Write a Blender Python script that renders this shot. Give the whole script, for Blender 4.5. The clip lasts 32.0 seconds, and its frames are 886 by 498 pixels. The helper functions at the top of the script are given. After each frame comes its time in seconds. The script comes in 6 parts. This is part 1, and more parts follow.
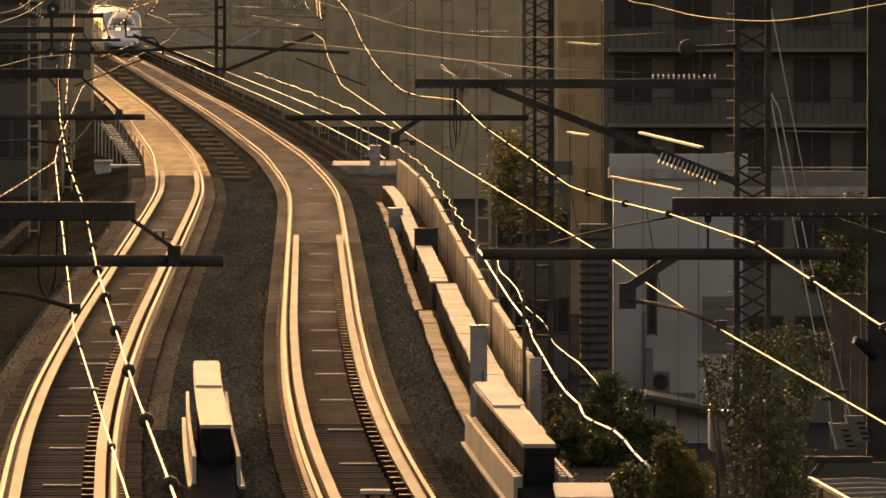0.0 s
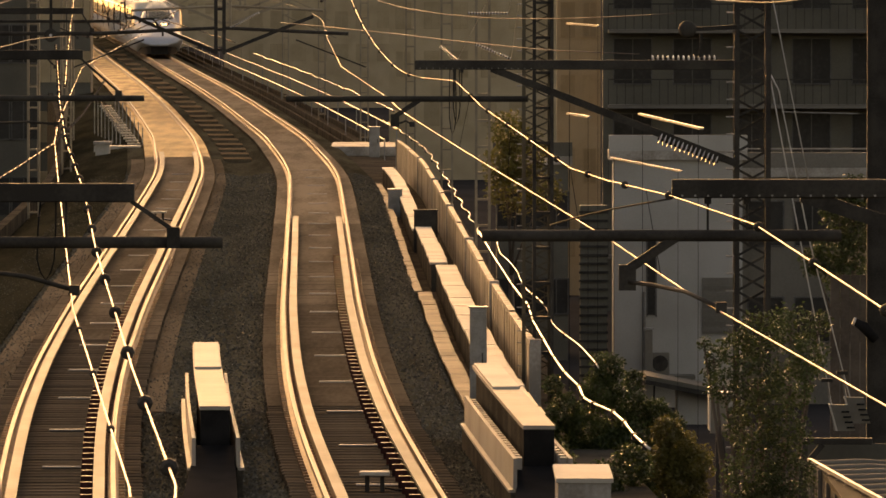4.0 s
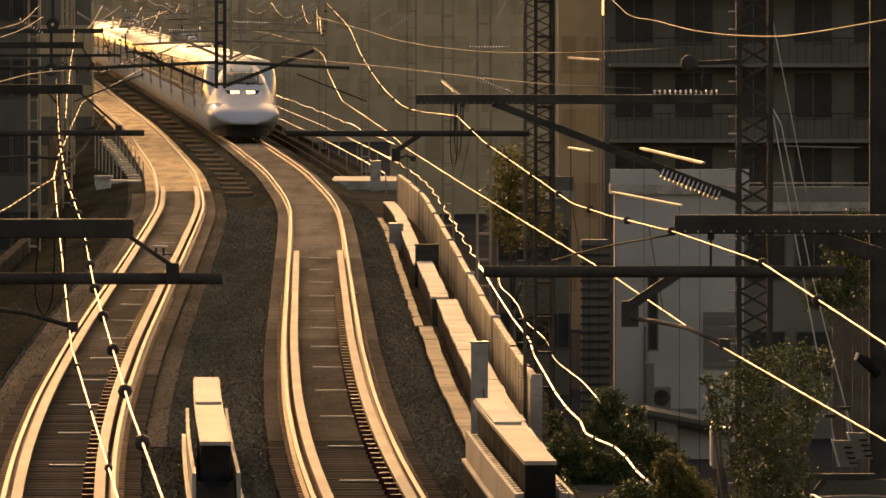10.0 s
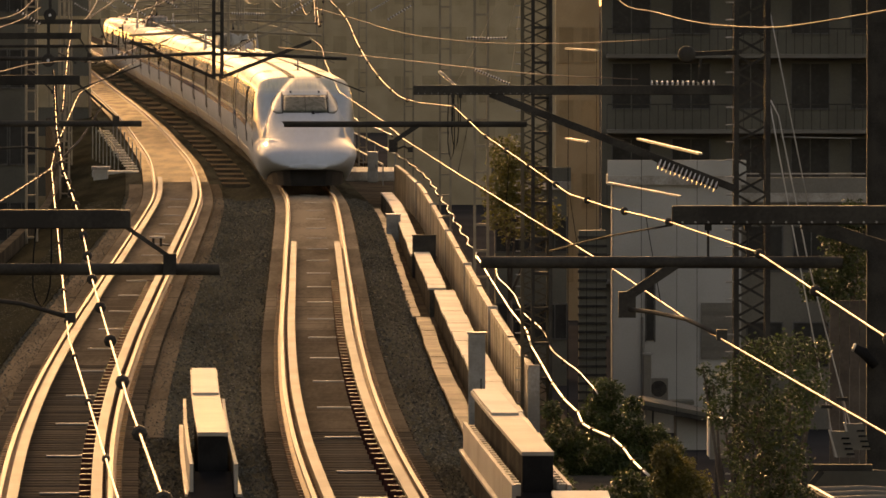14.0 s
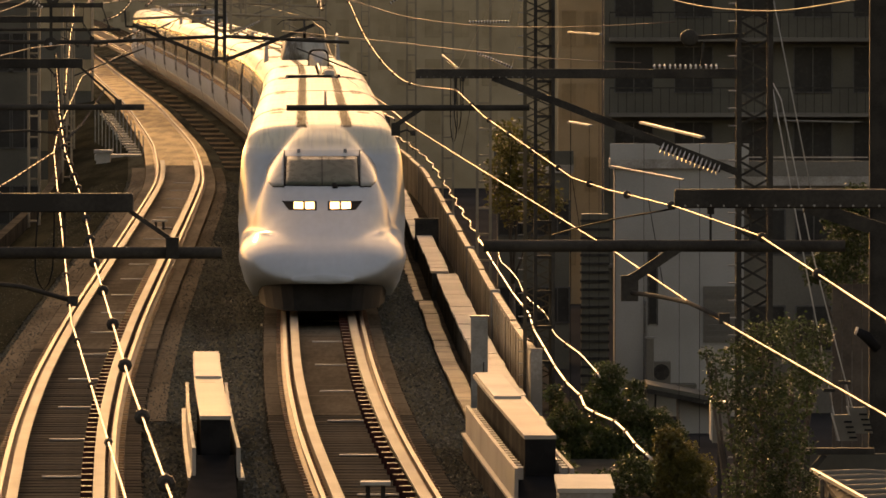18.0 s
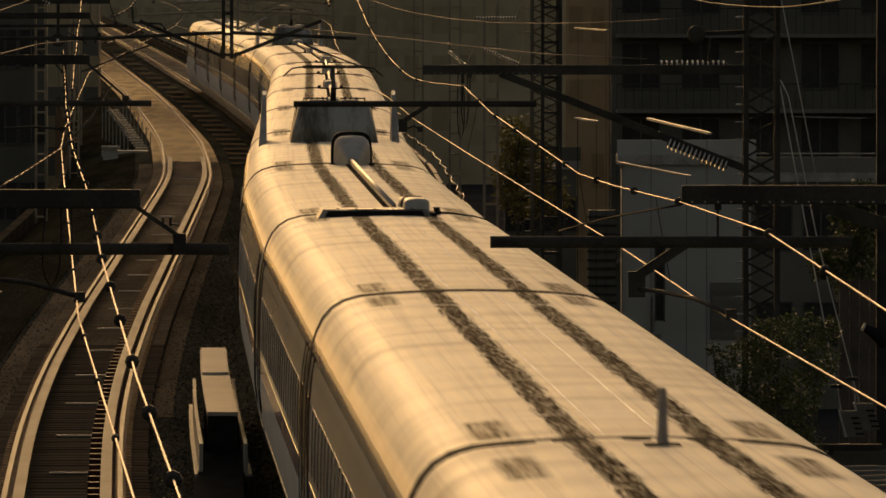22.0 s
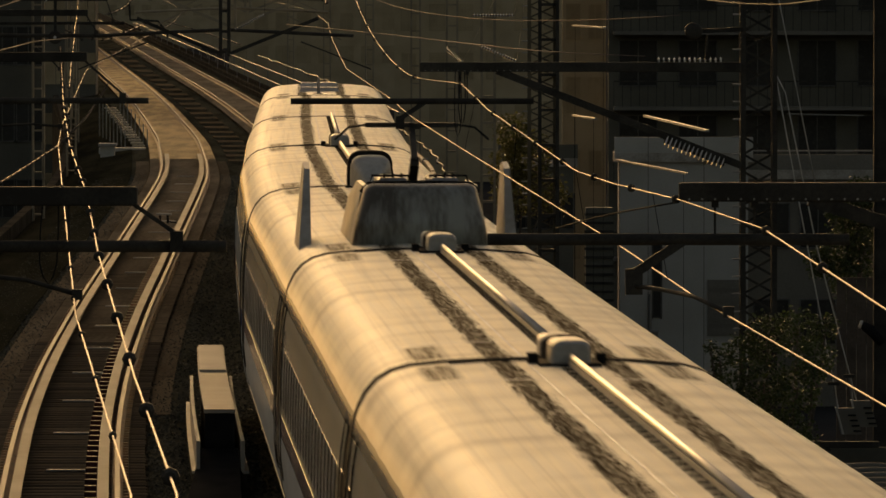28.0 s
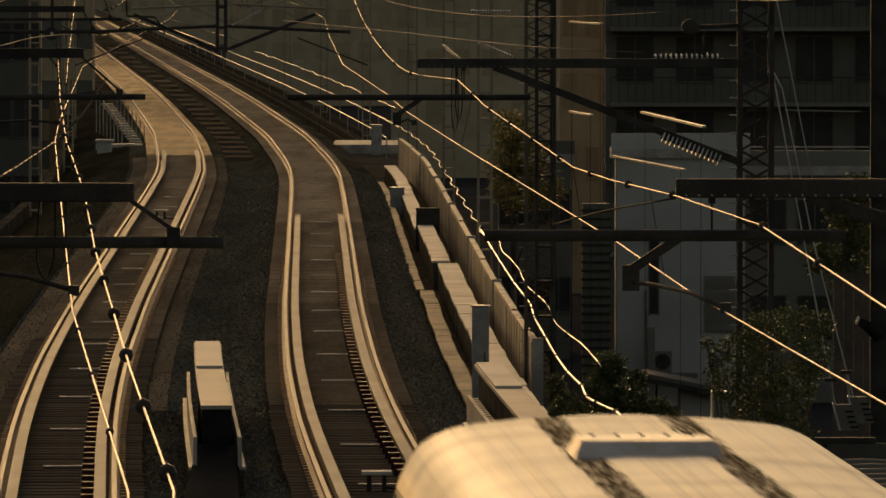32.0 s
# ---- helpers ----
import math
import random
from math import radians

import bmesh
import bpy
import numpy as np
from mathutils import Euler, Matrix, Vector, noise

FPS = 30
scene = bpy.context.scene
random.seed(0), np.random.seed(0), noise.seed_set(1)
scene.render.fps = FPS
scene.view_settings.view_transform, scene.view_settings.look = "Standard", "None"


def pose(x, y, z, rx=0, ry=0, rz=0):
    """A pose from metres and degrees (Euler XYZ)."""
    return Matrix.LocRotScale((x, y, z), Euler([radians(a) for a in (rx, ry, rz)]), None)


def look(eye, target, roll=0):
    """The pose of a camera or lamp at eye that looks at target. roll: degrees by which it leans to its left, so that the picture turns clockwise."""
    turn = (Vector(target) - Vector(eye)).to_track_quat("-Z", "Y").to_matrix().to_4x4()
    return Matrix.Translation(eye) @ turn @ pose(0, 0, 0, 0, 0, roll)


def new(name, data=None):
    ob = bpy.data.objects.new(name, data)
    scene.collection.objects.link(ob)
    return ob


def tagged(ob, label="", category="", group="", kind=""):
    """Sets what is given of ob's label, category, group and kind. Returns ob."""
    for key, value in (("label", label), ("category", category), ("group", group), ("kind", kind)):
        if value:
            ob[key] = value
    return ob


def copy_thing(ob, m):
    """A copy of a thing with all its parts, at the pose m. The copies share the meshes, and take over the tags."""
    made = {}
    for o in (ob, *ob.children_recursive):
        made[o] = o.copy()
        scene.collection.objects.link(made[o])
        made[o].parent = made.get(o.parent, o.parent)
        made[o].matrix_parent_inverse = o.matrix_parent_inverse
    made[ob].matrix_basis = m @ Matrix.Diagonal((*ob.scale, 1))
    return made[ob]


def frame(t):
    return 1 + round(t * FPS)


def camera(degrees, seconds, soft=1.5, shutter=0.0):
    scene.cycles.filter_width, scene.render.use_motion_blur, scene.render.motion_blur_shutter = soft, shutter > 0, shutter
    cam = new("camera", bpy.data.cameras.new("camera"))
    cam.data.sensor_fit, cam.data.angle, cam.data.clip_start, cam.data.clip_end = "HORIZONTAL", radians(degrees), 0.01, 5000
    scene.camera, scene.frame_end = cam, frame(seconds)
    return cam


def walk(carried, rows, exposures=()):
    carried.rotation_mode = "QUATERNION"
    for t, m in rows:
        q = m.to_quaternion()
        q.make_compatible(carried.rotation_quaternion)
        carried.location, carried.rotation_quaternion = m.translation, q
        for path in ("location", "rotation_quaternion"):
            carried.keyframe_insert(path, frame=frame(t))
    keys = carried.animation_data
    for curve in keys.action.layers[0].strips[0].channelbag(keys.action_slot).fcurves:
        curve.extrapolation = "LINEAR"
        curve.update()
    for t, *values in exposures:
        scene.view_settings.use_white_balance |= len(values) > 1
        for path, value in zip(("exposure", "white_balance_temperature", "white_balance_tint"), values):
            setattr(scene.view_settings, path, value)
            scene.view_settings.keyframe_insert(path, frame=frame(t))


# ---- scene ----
import functools

# Camera on a high vantage point, seven metres above the rails, with a long lens.
cam = camera(6.232, 32.0, soft=1.6, shutter=0.4)
walk(cam, [
(0, pose(0, -0.4, 7.0, 88.038, 0, 0.000)),
    (0.5, pose(0, -0.4, 7.0, 88.014, 0, 0.001)),
    (1, pose(0, -0.4, 7.0, 87.988, 0, 0.001)),
    (1.5, pose(0, -0.4, 7.0, 87.959, 0, 0.000)),
    (2, pose(0, -0.4, 7.0, 87.933, 0, 0.000)),
    (2.5, pose(0, -0.4, 7.0, 87.909, 0, 0.000)),
    (3, pose(0, -0.4, 7.0, 87.883, 0, -0.003)),
    (3.5, pose(0, -0.4, 7.0, 87.873, 0, -0.007)),
    (5.5, pose(0, 0, 7.0, 88.082, 0, 0.018)),
    (6, pose(0, 0, 7.0, 88.077, 0, 0.018)),
    (6.5, pose(0, 0, 7.0, 88.067, 0, 0.018)),
    (7, pose(0, 0, 7.0, 88.056, 0, 0.012)),
    (7.5, pose(0, 0, 7.0, 88.055, 0, 0.016)),
    (8, pose(0, 0, 7.0, 88.051, 0, 0.012)),
    (8.5, pose(0, 0, 7.0, 88.043, 0, 0.007)),
    (9, pose(0, 0, 7.0, 88.065, 0, 0.008)),
    (9.5, pose(0, 0, 7.0, 88.109, 0, 0.006)),
    (10, pose(0, 0, 7.0, 88.145, 0, 0.005)),
    (10.5, pose(0, 0, 7.0, 88.156, 0, 0.001)),
    (11, pose(0, 0, 7.0, 88.145, 0, -0.002)),
    (11.5, pose(0, 0, 7.0, 88.132, 0, -0.004)),
    (12, pose(0, 0, 7.0, 88.120, 0, -0.007)),
    (12.5, pose(0, 0, 7.0, 88.109, 0, -0.011)),
    (13, pose(0, 0, 7.0, 88.099, 0, -0.011)),
    (13.5, pose(0, 0, 7.0, 88.089, 0, -0.014)),
    (14, pose(0, 0, 7.0, 88.080, 0, -0.014)),
    (14.5, pose(0, 0, 7.0, 88.066, 0, -0.014)),
    (16.5, pose(0, 0, 7.0, 88.016, 0, -0.019)),
    (17, pose(0, 0, 7.0, 88.001, 0, -0.021)),
    (17.5, pose(0, 0, 7.0, 87.984, 0, -0.012)),
    (18, pose(0, 0, 7.0, 87.964, 0, 0.004)),
    (18.5, pose(0, 0, 7.0, 87.954, 0, 0.018)),
    (19, pose(0, 0, 7.0, 87.949, 0, 0.030)),
    (19.5, pose(0, 0, 7.0, 87.947, 0, 0.043)),
    (20, pose(0, 0, 7.0, 87.940, 0, 0.054)),
    (20.5, pose(0, 0, 7.0, 87.940, 0, 0.056)),
    (21, pose(0, 0, 7.0, 87.940, 0, 0.055)),
    (21.5, pose(0, 0, 7.0, 87.937, 0, 0.054)),
    (22, pose(0, 0, 7.0, 87.937, 0, 0.054)),
    (22.5, pose(0, 0, 7.0, 87.936, 0, 0.051)),
    (23, pose(0, 0, 7.0, 87.935, 0, 0.049)),
    (23.5, pose(0, 0, 7.0, 87.933, 0, 0.049)),
    (24, pose(0, 0, 7.0, 87.927, 0, 0.042)),
    (24.5, pose(0, 0, 7.0, 87.927, 0, 0.041)),
    (25, pose(0, 0, 7.0, 87.925, 0, 0.042)),
    (25.5, pose(0, 0, 7.0, 87.926, 0, 0.041)),
    (27.5, pose(0, 0, 7.0, 87.918, 0, 0.034)),
    (28, pose(0, 0, 7.0, 87.918, 0, 0.034)),
    (28.5, pose(0, 0, 7.0, 87.920, 0, 0.034)),
    (29, pose(0, 0, 7.0, 87.915, 0, 0.032)),
    (29.5, pose(0, 0, 7.0, 87.909, 0, 0.029)),
    (30, pose(0, 0, 7.0, 87.903, 0, 0.026)),
    (30.5, pose(0, 0, 7.0, 87.892, 0, 0.019)),
    (31, pose(0, 0, 7.0, 87.882, 0, 0.014)),
    (31.5, pose(0, 0, 7.0, 87.876, 0, 0.014)),
    (32, pose(0, 0, 7.0, 87.891, 0, 0.012)),
], exposures=[(0, 0.72, 10300, 31), (16, 0.72, 10300, 31), (19, 0.54, 10100, 31), (20.3, 0.25, 9700, 32), (22, -0.9, 9300, 22), (25, -1.0, 9000, 18), (30, -0.92, 9000, 18), (31, -1.03, 9000, 18), (32, -0.66, 8900, 19)])

# ---- light: low evening sun ahead of the camera, to its left ----
SUN_AZ, SUN_EL = radians(-7), radians(12)
world = bpy.data.worlds.new("evening_sky")
scene.world = world
world.use_nodes = True
wn = world.node_tree.nodes
sky = wn.new("ShaderNodeTexSky")
sky.sky_type = "NISHITA"
sky.sun_disc = False
sky.sun_elevation = SUN_EL
sky.sun_rotation = SUN_AZ
sky.dust_density = 4.0
world.node_tree.links.new(sky.outputs[0], wn["Background"].inputs[0])
wn["Background"].inputs[1].default_value = 0.15
sun = new("sun", bpy.data.lights.new("sun", "SUN"))
sun.data.energy = 0.58
sun.data.angle = radians(0.6)
sun.data.color = (1.0, 0.715, 0.35)
sun_dir = Vector((math.sin(SUN_AZ) * math.cos(SUN_EL), math.cos(SUN_AZ) * math.cos(SUN_EL), math.sin(SUN_EL)))
sun.matrix_world = look(sun_dir * 300, (0, 0, 0))


# ---- materials ----
def material(name, base, rough=0.7, metal=0.0, second=None, scale=3.0, fine=40.0, bump=0.2, bump_dist=0.01, spec=0.5, stretch=(1, 1, 1), var=0.06):
    """Two scales of noise mix two colours; the finer one also gives relief."""
    m = bpy.data.materials.new(name)
    m.use_nodes = True
    n, l = m.node_tree.nodes, m.node_tree.links
    b = n["Principled BSDF"]
    b.inputs["Metallic"].default_value = metal
    b.inputs["Specular IOR Level"].default_value = spec
    tc, mp = n.new("ShaderNodeTexCoord"), n.new("ShaderNodeMapping")
    mp.inputs["Scale"].default_value = stretch
    l.new(tc.outputs["Object"], mp.inputs[0])
    big, small = n.new("ShaderNodeTexNoise"), n.new("ShaderNodeTexNoise")
    big.inputs["Scale"].default_value, small.inputs["Scale"].default_value = scale, fine
    big.inputs["Detail"].default_value, small.inputs["Detail"].default_value = 5, 4
    for x in (big, small):
        l.new(mp.outputs[0], x.inputs["Vector"])
    second = second or tuple(c * 0.65 for c in base)
    ramp = n.new("ShaderNodeValToRGB")
    ramp.color_ramp.elements[0].position, ramp.color_ramp.elements[1].position = 0.36, 0.64
    ramp.color_ramp.elements[0].color, ramp.color_ramp.elements[1].color = (*second, 1), (*base, 1)
    add = n.new("ShaderNodeMath")
    add.operation = "MULTIPLY_ADD"
    l.new(small.outputs[0], add.inputs[0])
    add.inputs[1].default_value = 0.45
    l.new(big.outputs[0], add.inputs[2])
    sub = n.new("ShaderNodeMath")
    sub.operation = "SUBTRACT"
    l.new(add.outputs[0], sub.inputs[0])
    sub.inputs[1].default_value = 0.22
    l.new(sub.outputs[0], ramp.inputs[0])
    info, hsv = n.new("ShaderNodeObjectInfo"), n.new("ShaderNodeHueSaturation")
    rng = n.new("ShaderNodeMapRange")
    rng.inputs["To Min"].default_value, rng.inputs["To Max"].default_value = 1 - 2 * var, 1 + 2 * var
    l.new(info.outputs["Random"], rng.inputs[0])
    l.new(rng.outputs[0], hsv.inputs["Value"])
    l.new(ramp.outputs[0], hsv.inputs["Color"])
    l.new(hsv.outputs[0], b.inputs["Base Color"])
    rr = n.new("ShaderNodeMapRange")
    rr.inputs["To Min"].default_value, rr.inputs["To Max"].default_value = max(0.03, rough - 0.1), min(1, rough + 0.1)
    l.new(small.outputs[0], rr.inputs[0])
    l.new(rr.outputs[0], b.inputs["Roughness"])
    if bump:
        bp = n.new("ShaderNodeBump")
        bp.inputs["Strength"].default_value, bp.inputs["Distance"].default_value = bump, bump_dist
        l.new(small.outputs[0], bp.inputs["Height"])
        l.new(bp.outputs[0], b.inputs["Normal"])
    return m


def gravel_material(name, a, c, relief=0.3):
    m = material(name, a, 1.0, 0, c, 1.1, 14.0, 0, spec=0.0, stretch=(1, 0.09, 1))
    n, l = m.node_tree.nodes, m.node_tree.links
    tc, v, bp = n.new("ShaderNodeTexCoord"), n.new("ShaderNodeTexVoronoi"), n.new("ShaderNodeBump")
    v.inputs["Scale"].default_value = 17
    l.new(tc.outputs["Object"], v.inputs["Vector"])
    bp.inputs["Strength"].default_value, bp.inputs["Distance"].default_value = 0.5, 0.02
    bp.invert = True
    bp.inputs["Strength"].default_value = relief
    l.new(v.outputs["Distance"], bp.inputs["Height"])
    l.new(bp.outputs[0], n["Principled BSDF"].inputs["Normal"])
    return m


def glow(name, color, strength):
    m = bpy.data.materials.new(name)
    m.use_nodes = True
    b = m.node_tree.nodes["Principled BSDF"]
    b.inputs["Base Color"].default_value = (*color, 1)
    b.inputs["Emission Color"].default_value = (*color, 1)
    b.inputs["Emission Strength"].default_value = strength
    return m


def glass(name, color, rough=0.05):
    m = material(name, color, rough, 0, tuple(c * 0.7 for c in color), 0.7, 6, 0, spec=0.08)
    return m


def train_white():
    """White paint with long streaks, dirt and painted sunlight on roof and flanks, two sooty walkway strips and
    blotched pads near the car ends.
    """
    m = material("white_train_paint", (0.455, 0.515, 0.56), 0.16, 0, (0.40, 0.45, 0.49), 1.1, 7, 0.0, 0.006, stretch=(1, 0.3, 1), var=0.02)
    n, l = m.node_tree.nodes, m.node_tree.links
    b = n["Principled BSDF"]
    tc, sep = n.new("ShaderNodeTexCoord"), n.new("ShaderNodeSeparateXYZ")
    l.new(tc.outputs["Object"], sep.inputs[0])

    def op(kind, a, b_, clamp=False):
        x = n.new("ShaderNodeMath")
        x.operation, x.use_clamp = kind, clamp
        for i, v in enumerate((a, b_)):
            if isinstance(v, (int, float)):
                x.inputs[i].default_value = v
            elif v is not None:
                l.new(v, x.inputs[i])
        return x.outputs[0]

    def grain(scale, detail, stretch):
        ns, mp = n.new("ShaderNodeTexNoise"), n.new("ShaderNodeMapping")
        ns.inputs["Scale"].default_value, ns.inputs["Detail"].default_value = scale, detail
        mp.inputs["Scale"].default_value = stretch
        l.new(tc.outputs["Object"], mp.inputs[0])
        l.new(mp.outputs[0], ns.inputs["Vector"])
        return ns.outputs[0]
    coarse, fine = grain(2.2, 9, (5.0, 0.13, 1)), grain(5.0, 6, (4.0, 0.16, 1))
    speck = grain(13.0, 5, (2.2, 0.5, 1))
    streak, segment = grain(2.0, 3, (7.0, 0.03, 1.5)), grain(0.55, 2, (0.02, 1, 0.02))
    x, y, z = sep.outputs[0], sep.outputs[1], sep.outputs[2]
    # walkway strips: crisp edges, worn through in places
    off = op("ABSOLUTE", op("SUBTRACT", op("ABSOLUTE", op("SUBTRACT", x, 0.05), None), 0.46), None)
    band = op("MULTIPLY", op("SUBTRACT", op("ADD", 0.135, op("ADD", op("MULTIPLY", op("SUBTRACT", fine, 0.5), 0.10), op("MULTIPLY", op("SUBTRACT", speck, 0.5), 0.16))), off), 20.0, True)
    wear = op("ADD", op("MULTIPLY", op("SUBTRACT", coarse, 0.5), 1.1), op("ADD", op("MULTIPLY", op("SUBTRACT", fine, 0.5), 1.2), op("MULTIPLY", op("SUBTRACT", segment, 0.42), 0.7)), False)
    band = op("MULTIPLY", band, op("ADD", op("MULTIPLY", op("ADD", wear, 0.5, True), 0.14), op("MULTIPLY", op("SUBTRACT", speck, 0.12), 2.2, True)))
    mask = op("MULTIPLY", band, op("MULTIPLY", op("SUBTRACT", z, 3.575), 60.0, True))
    # square pads on both sides of the walkways near the car ends
    ay, ax = op("ABSOLUTE", y, None), op("ABSOLUTE", x, None)
    pad_y = op("MULTIPLY", op("SUBTRACT", 1.25, op("ABSOLUTE", op("SUBTRACT", ay, 10.9), None)), 4.0, True)
    pad_x = op("MULTIPLY", op("SUBTRACT", 0.18, op("ABSOLUTE", op("SUBTRACT", ax, 0.96), None)), 14.0, True)
    pad = op("MULTIPLY", op("MULTIPLY", pad_y, pad_x), op("ADD", op("MULTIPLY", op("SUBTRACT", speck, 0.5), 0.9), op("ADD", op("MULTIPLY", op("SUBTRACT", fine, 0.5), 0.9), 0.72), True))
    pad = op("MULTIPLY", pad, op("MULTIPLY", op("SUBTRACT", z, 3.45), 30.0, True))
    mask = op("MULTIPLY", op("MAXIMUM", mask, pad), 0.97)
    # roof dirt and long streaks; the warm sun on roof and flanks is painted in
    sun_dust = n.new("ShaderNodeMixRGB")
    l.new(b.inputs["Base Color"].links[0].from_socket, sun_dust.inputs[1])
    sun_dust.inputs[2].default_value = (0.86, 0.77, 0.54, 1)
    dusty = op("MULTIPLY", op("SUBTRACT", z, 3.02), 3.2, True)
    flank = op("MULTIPLY", op("MULTIPLY", op("SUBTRACT", ax, 1.52), 8.0, True), op("MULTIPLY", op("SUBTRACT", z, 1.75), 5.0, True))
    l.new(op("MULTIPLY", op("MAXIMUM", op("ADD", dusty, 0.12, True), op("MULTIPLY", flank, 0.9)), op("ADD", op("MULTIPLY", coarse, 0.7), 0.4, True)), sun_dust.inputs[0])
    lines = n.new("ShaderNodeMixRGB")
    l.new(sun_dust.outputs[0], lines.inputs[1])
    lines.inputs[2].default_value = (0.20, 0.175, 0.125, 1)
    l.new(op("MULTIPLY", op("MULTIPLY", op("SUBTRACT", streak, 0.52), 2.6, True), op("ADD", op("MULTIPLY", dusty, 0.55), 0.06)), lines.inputs[0])
    # smudged bands across the roof
    smudge = n.new("ShaderNodeMixRGB")
    l.new(lines.outputs[0], smudge.inputs[1])
    smudge.inputs[2].default_value = (0.36, 0.315, 0.225, 1)
    bands = grain(0.9, 5, (0.35, 1.0, 0.3))
    l.new(op("MULTIPLY", op("MULTIPLY", op("SUBTRACT", bands, 0.46), 4.0, True), op("MULTIPLY", dusty, 0.55)), smudge.inputs[0])
    mix = n.new("ShaderNodeMixRGB")
    l.new(smudge.outputs[0], mix.inputs[1])
    mix.inputs[2].default_value = (0.06, 0.045, 0.027, 1)
    l.new(mask, mix.inputs[0])
    l.new(mix.outputs[0], b.inputs["Base Color"])
    l.new(op("MULTIPLY", op("SUBTRACT", 1.0, op("MULTIPLY", mask, 1.15), True), op("MULTIPLY", dusty, 0.33)), b.inputs["Specular IOR Level"])
    rough = op("ADD", op("MULTIPLY", coarse, 0.06), op("ADD", 0.05, op("MULTIPLY", op("SUBTRACT", streak, 0.4), op("MULTIPLY", dusty, 0.3))))
    rough = op("MAXIMUM", rough, op("MAXIMUM", op("MULTIPLY", mask, 0.95), op("MULTIPLY", dusty, op("ADD", 0.50, op("MULTIPLY", bands, 0.16)))))
    l.new(rough, b.inputs["Roughness"])
    # a thin clear coat on the sides and nose, worn off the roof
    l.new(op("MULTIPLY", op("SUBTRACT", 1.0, dusty), op("ADD", 0.17, op("MULTIPLY", flank, 0.75))), b.inputs["Coat Weight"])
    b.inputs["Coat Roughness"].default_value = 0.11
    return m


RAIL = material("worn_rail_steel", (0.16, 0.12, 0.085), 0.65, 0.4, (0.10, 0.075, 0.052), 2, 30, 0.05, stretch=(1, 0.1, 1))
RUST = material("rusty_rail_side", (0.20, 0.10, 0.055), 0.75, 0.2, (0.11, 0.06, 0.04), 3, 30, 0.3)
REDRUST = material("red_brown_brace", (0.085, 0.026, 0.02), 0.7, 0.0, (0.045, 0.016, 0.012), 3, 30, 0.3, spec=0.12)
GUARD = material("guard_steel", (0.29, 0.245, 0.185), 0.7, 0.0, (0.225, 0.185, 0.135), 0.4, 6, 0.03, spec=0.15)
SLEEPER = material("sleeper_timber", (0.15, 0.117, 0.08), 0.9, 0, (0.085, 0.067, 0.047), 2, 25, 0.4, stretch=(0.3, 2, 1), var=0.15, spec=0.0)
BALLAST = gravel_material("ballast_gravel", (0.088, 0.082, 0.057), (0.040, 0.038, 0.026))
# rust-brown grades; the paler far ones carry the bed's glancing sheen as colour
DUST_AND_SHEEN = [gravel_material("rusty_sheen_ballast", (k * 1.2, k * 0.96, k * 0.66), (k * 0.7, k * 0.56, k * 0.38), 0.05) for k in (0.11, 0.155, 0.21, 0.27)]
# golden base colour stands for low sun glancing off the far deck
SHEEN = material("dusty_sheen_deck", (0.40, 0.245, 0.105), 0.8, 0, (0.18, 0.108, 0.045), 1.6, 12, 0.1, spec=0.055, stretch=(1, 0.10, 1))
STONE = material("ballast_stone", (0.14, 0.13, 0.093), 0.7, 0, (0.065, 0.06, 0.043), 3, 30, 0, spec=0.3)
n_ = STONE.node_tree.nodes
geo_ = n_.new("ShaderNodeNewGeometry")
STONE.node_tree.links.new(geo_.outputs["Random Per Island"], n_["Map Range"].inputs[0])
n_["Map Range"].inputs["To Min"].default_value, n_["Map Range"].inputs["To Max"].default_value = 0.35, 1.5
# far sleepers coloured paler than the near ones, with the same painted sheen
FARBOARD = material("far_sheen_sleeper", (0.23, 0.165, 0.10), 0.9, 0, (0.12, 0.087, 0.055), 1.2, 14, 0.2, stretch=(1, 0.08, 1), spec=0.0)
SLAB = material("dusty_slab", (0.20, 0.148, 0.09), 0.9, 0, (0.12, 0.088, 0.055), 1, 14, 0.2, spec=0.0)
CONCRETE = material("weathered_concrete", (0.46, 0.42, 0.36), 0.75, 0, (0.27, 0.235, 0.19), 1.3, 18, 0.25, spec=0.2)
DARKCONCRETE = material("dark_concrete", (0.11, 0.094, 0.07), 0.9, 0, (0.06, 0.051, 0.038), 0.8, 14, 0.3, spec=0.0)
TANLID = material("weathered_tan_lid", (0.30, 0.235, 0.155), 0.8, 0, (0.18, 0.14, 0.095), 1.2, 14, 0.2, spec=0.1)
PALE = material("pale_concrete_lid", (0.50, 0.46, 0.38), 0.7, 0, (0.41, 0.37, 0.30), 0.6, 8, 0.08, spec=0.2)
PARAPET = material("stained_parapet", (0.62, 0.49, 0.33), 0.7, 0, (0.22, 0.16, 0.10), 2.6, 14, 0.3, stretch=(1, 1, 0.10))
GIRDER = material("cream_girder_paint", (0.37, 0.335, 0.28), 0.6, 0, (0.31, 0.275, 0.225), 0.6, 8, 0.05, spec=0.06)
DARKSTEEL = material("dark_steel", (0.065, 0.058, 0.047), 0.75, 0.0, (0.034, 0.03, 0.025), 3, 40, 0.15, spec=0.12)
# these two steels have the haze of distance mixed into their colour
MIDSTEEL = material("hazed_mast_steel", (0.15, 0.125, 0.085), 0.8, 0.0, (0.10, 0.083, 0.056), 3, 40, 0.15, spec=0.1)
FARSTEEL = material("hazed_gantry_steel", (0.36, 0.29, 0.20), 0.8, 0.0, (0.26, 0.21, 0.145), 3, 40, 0.1, spec=0.1)
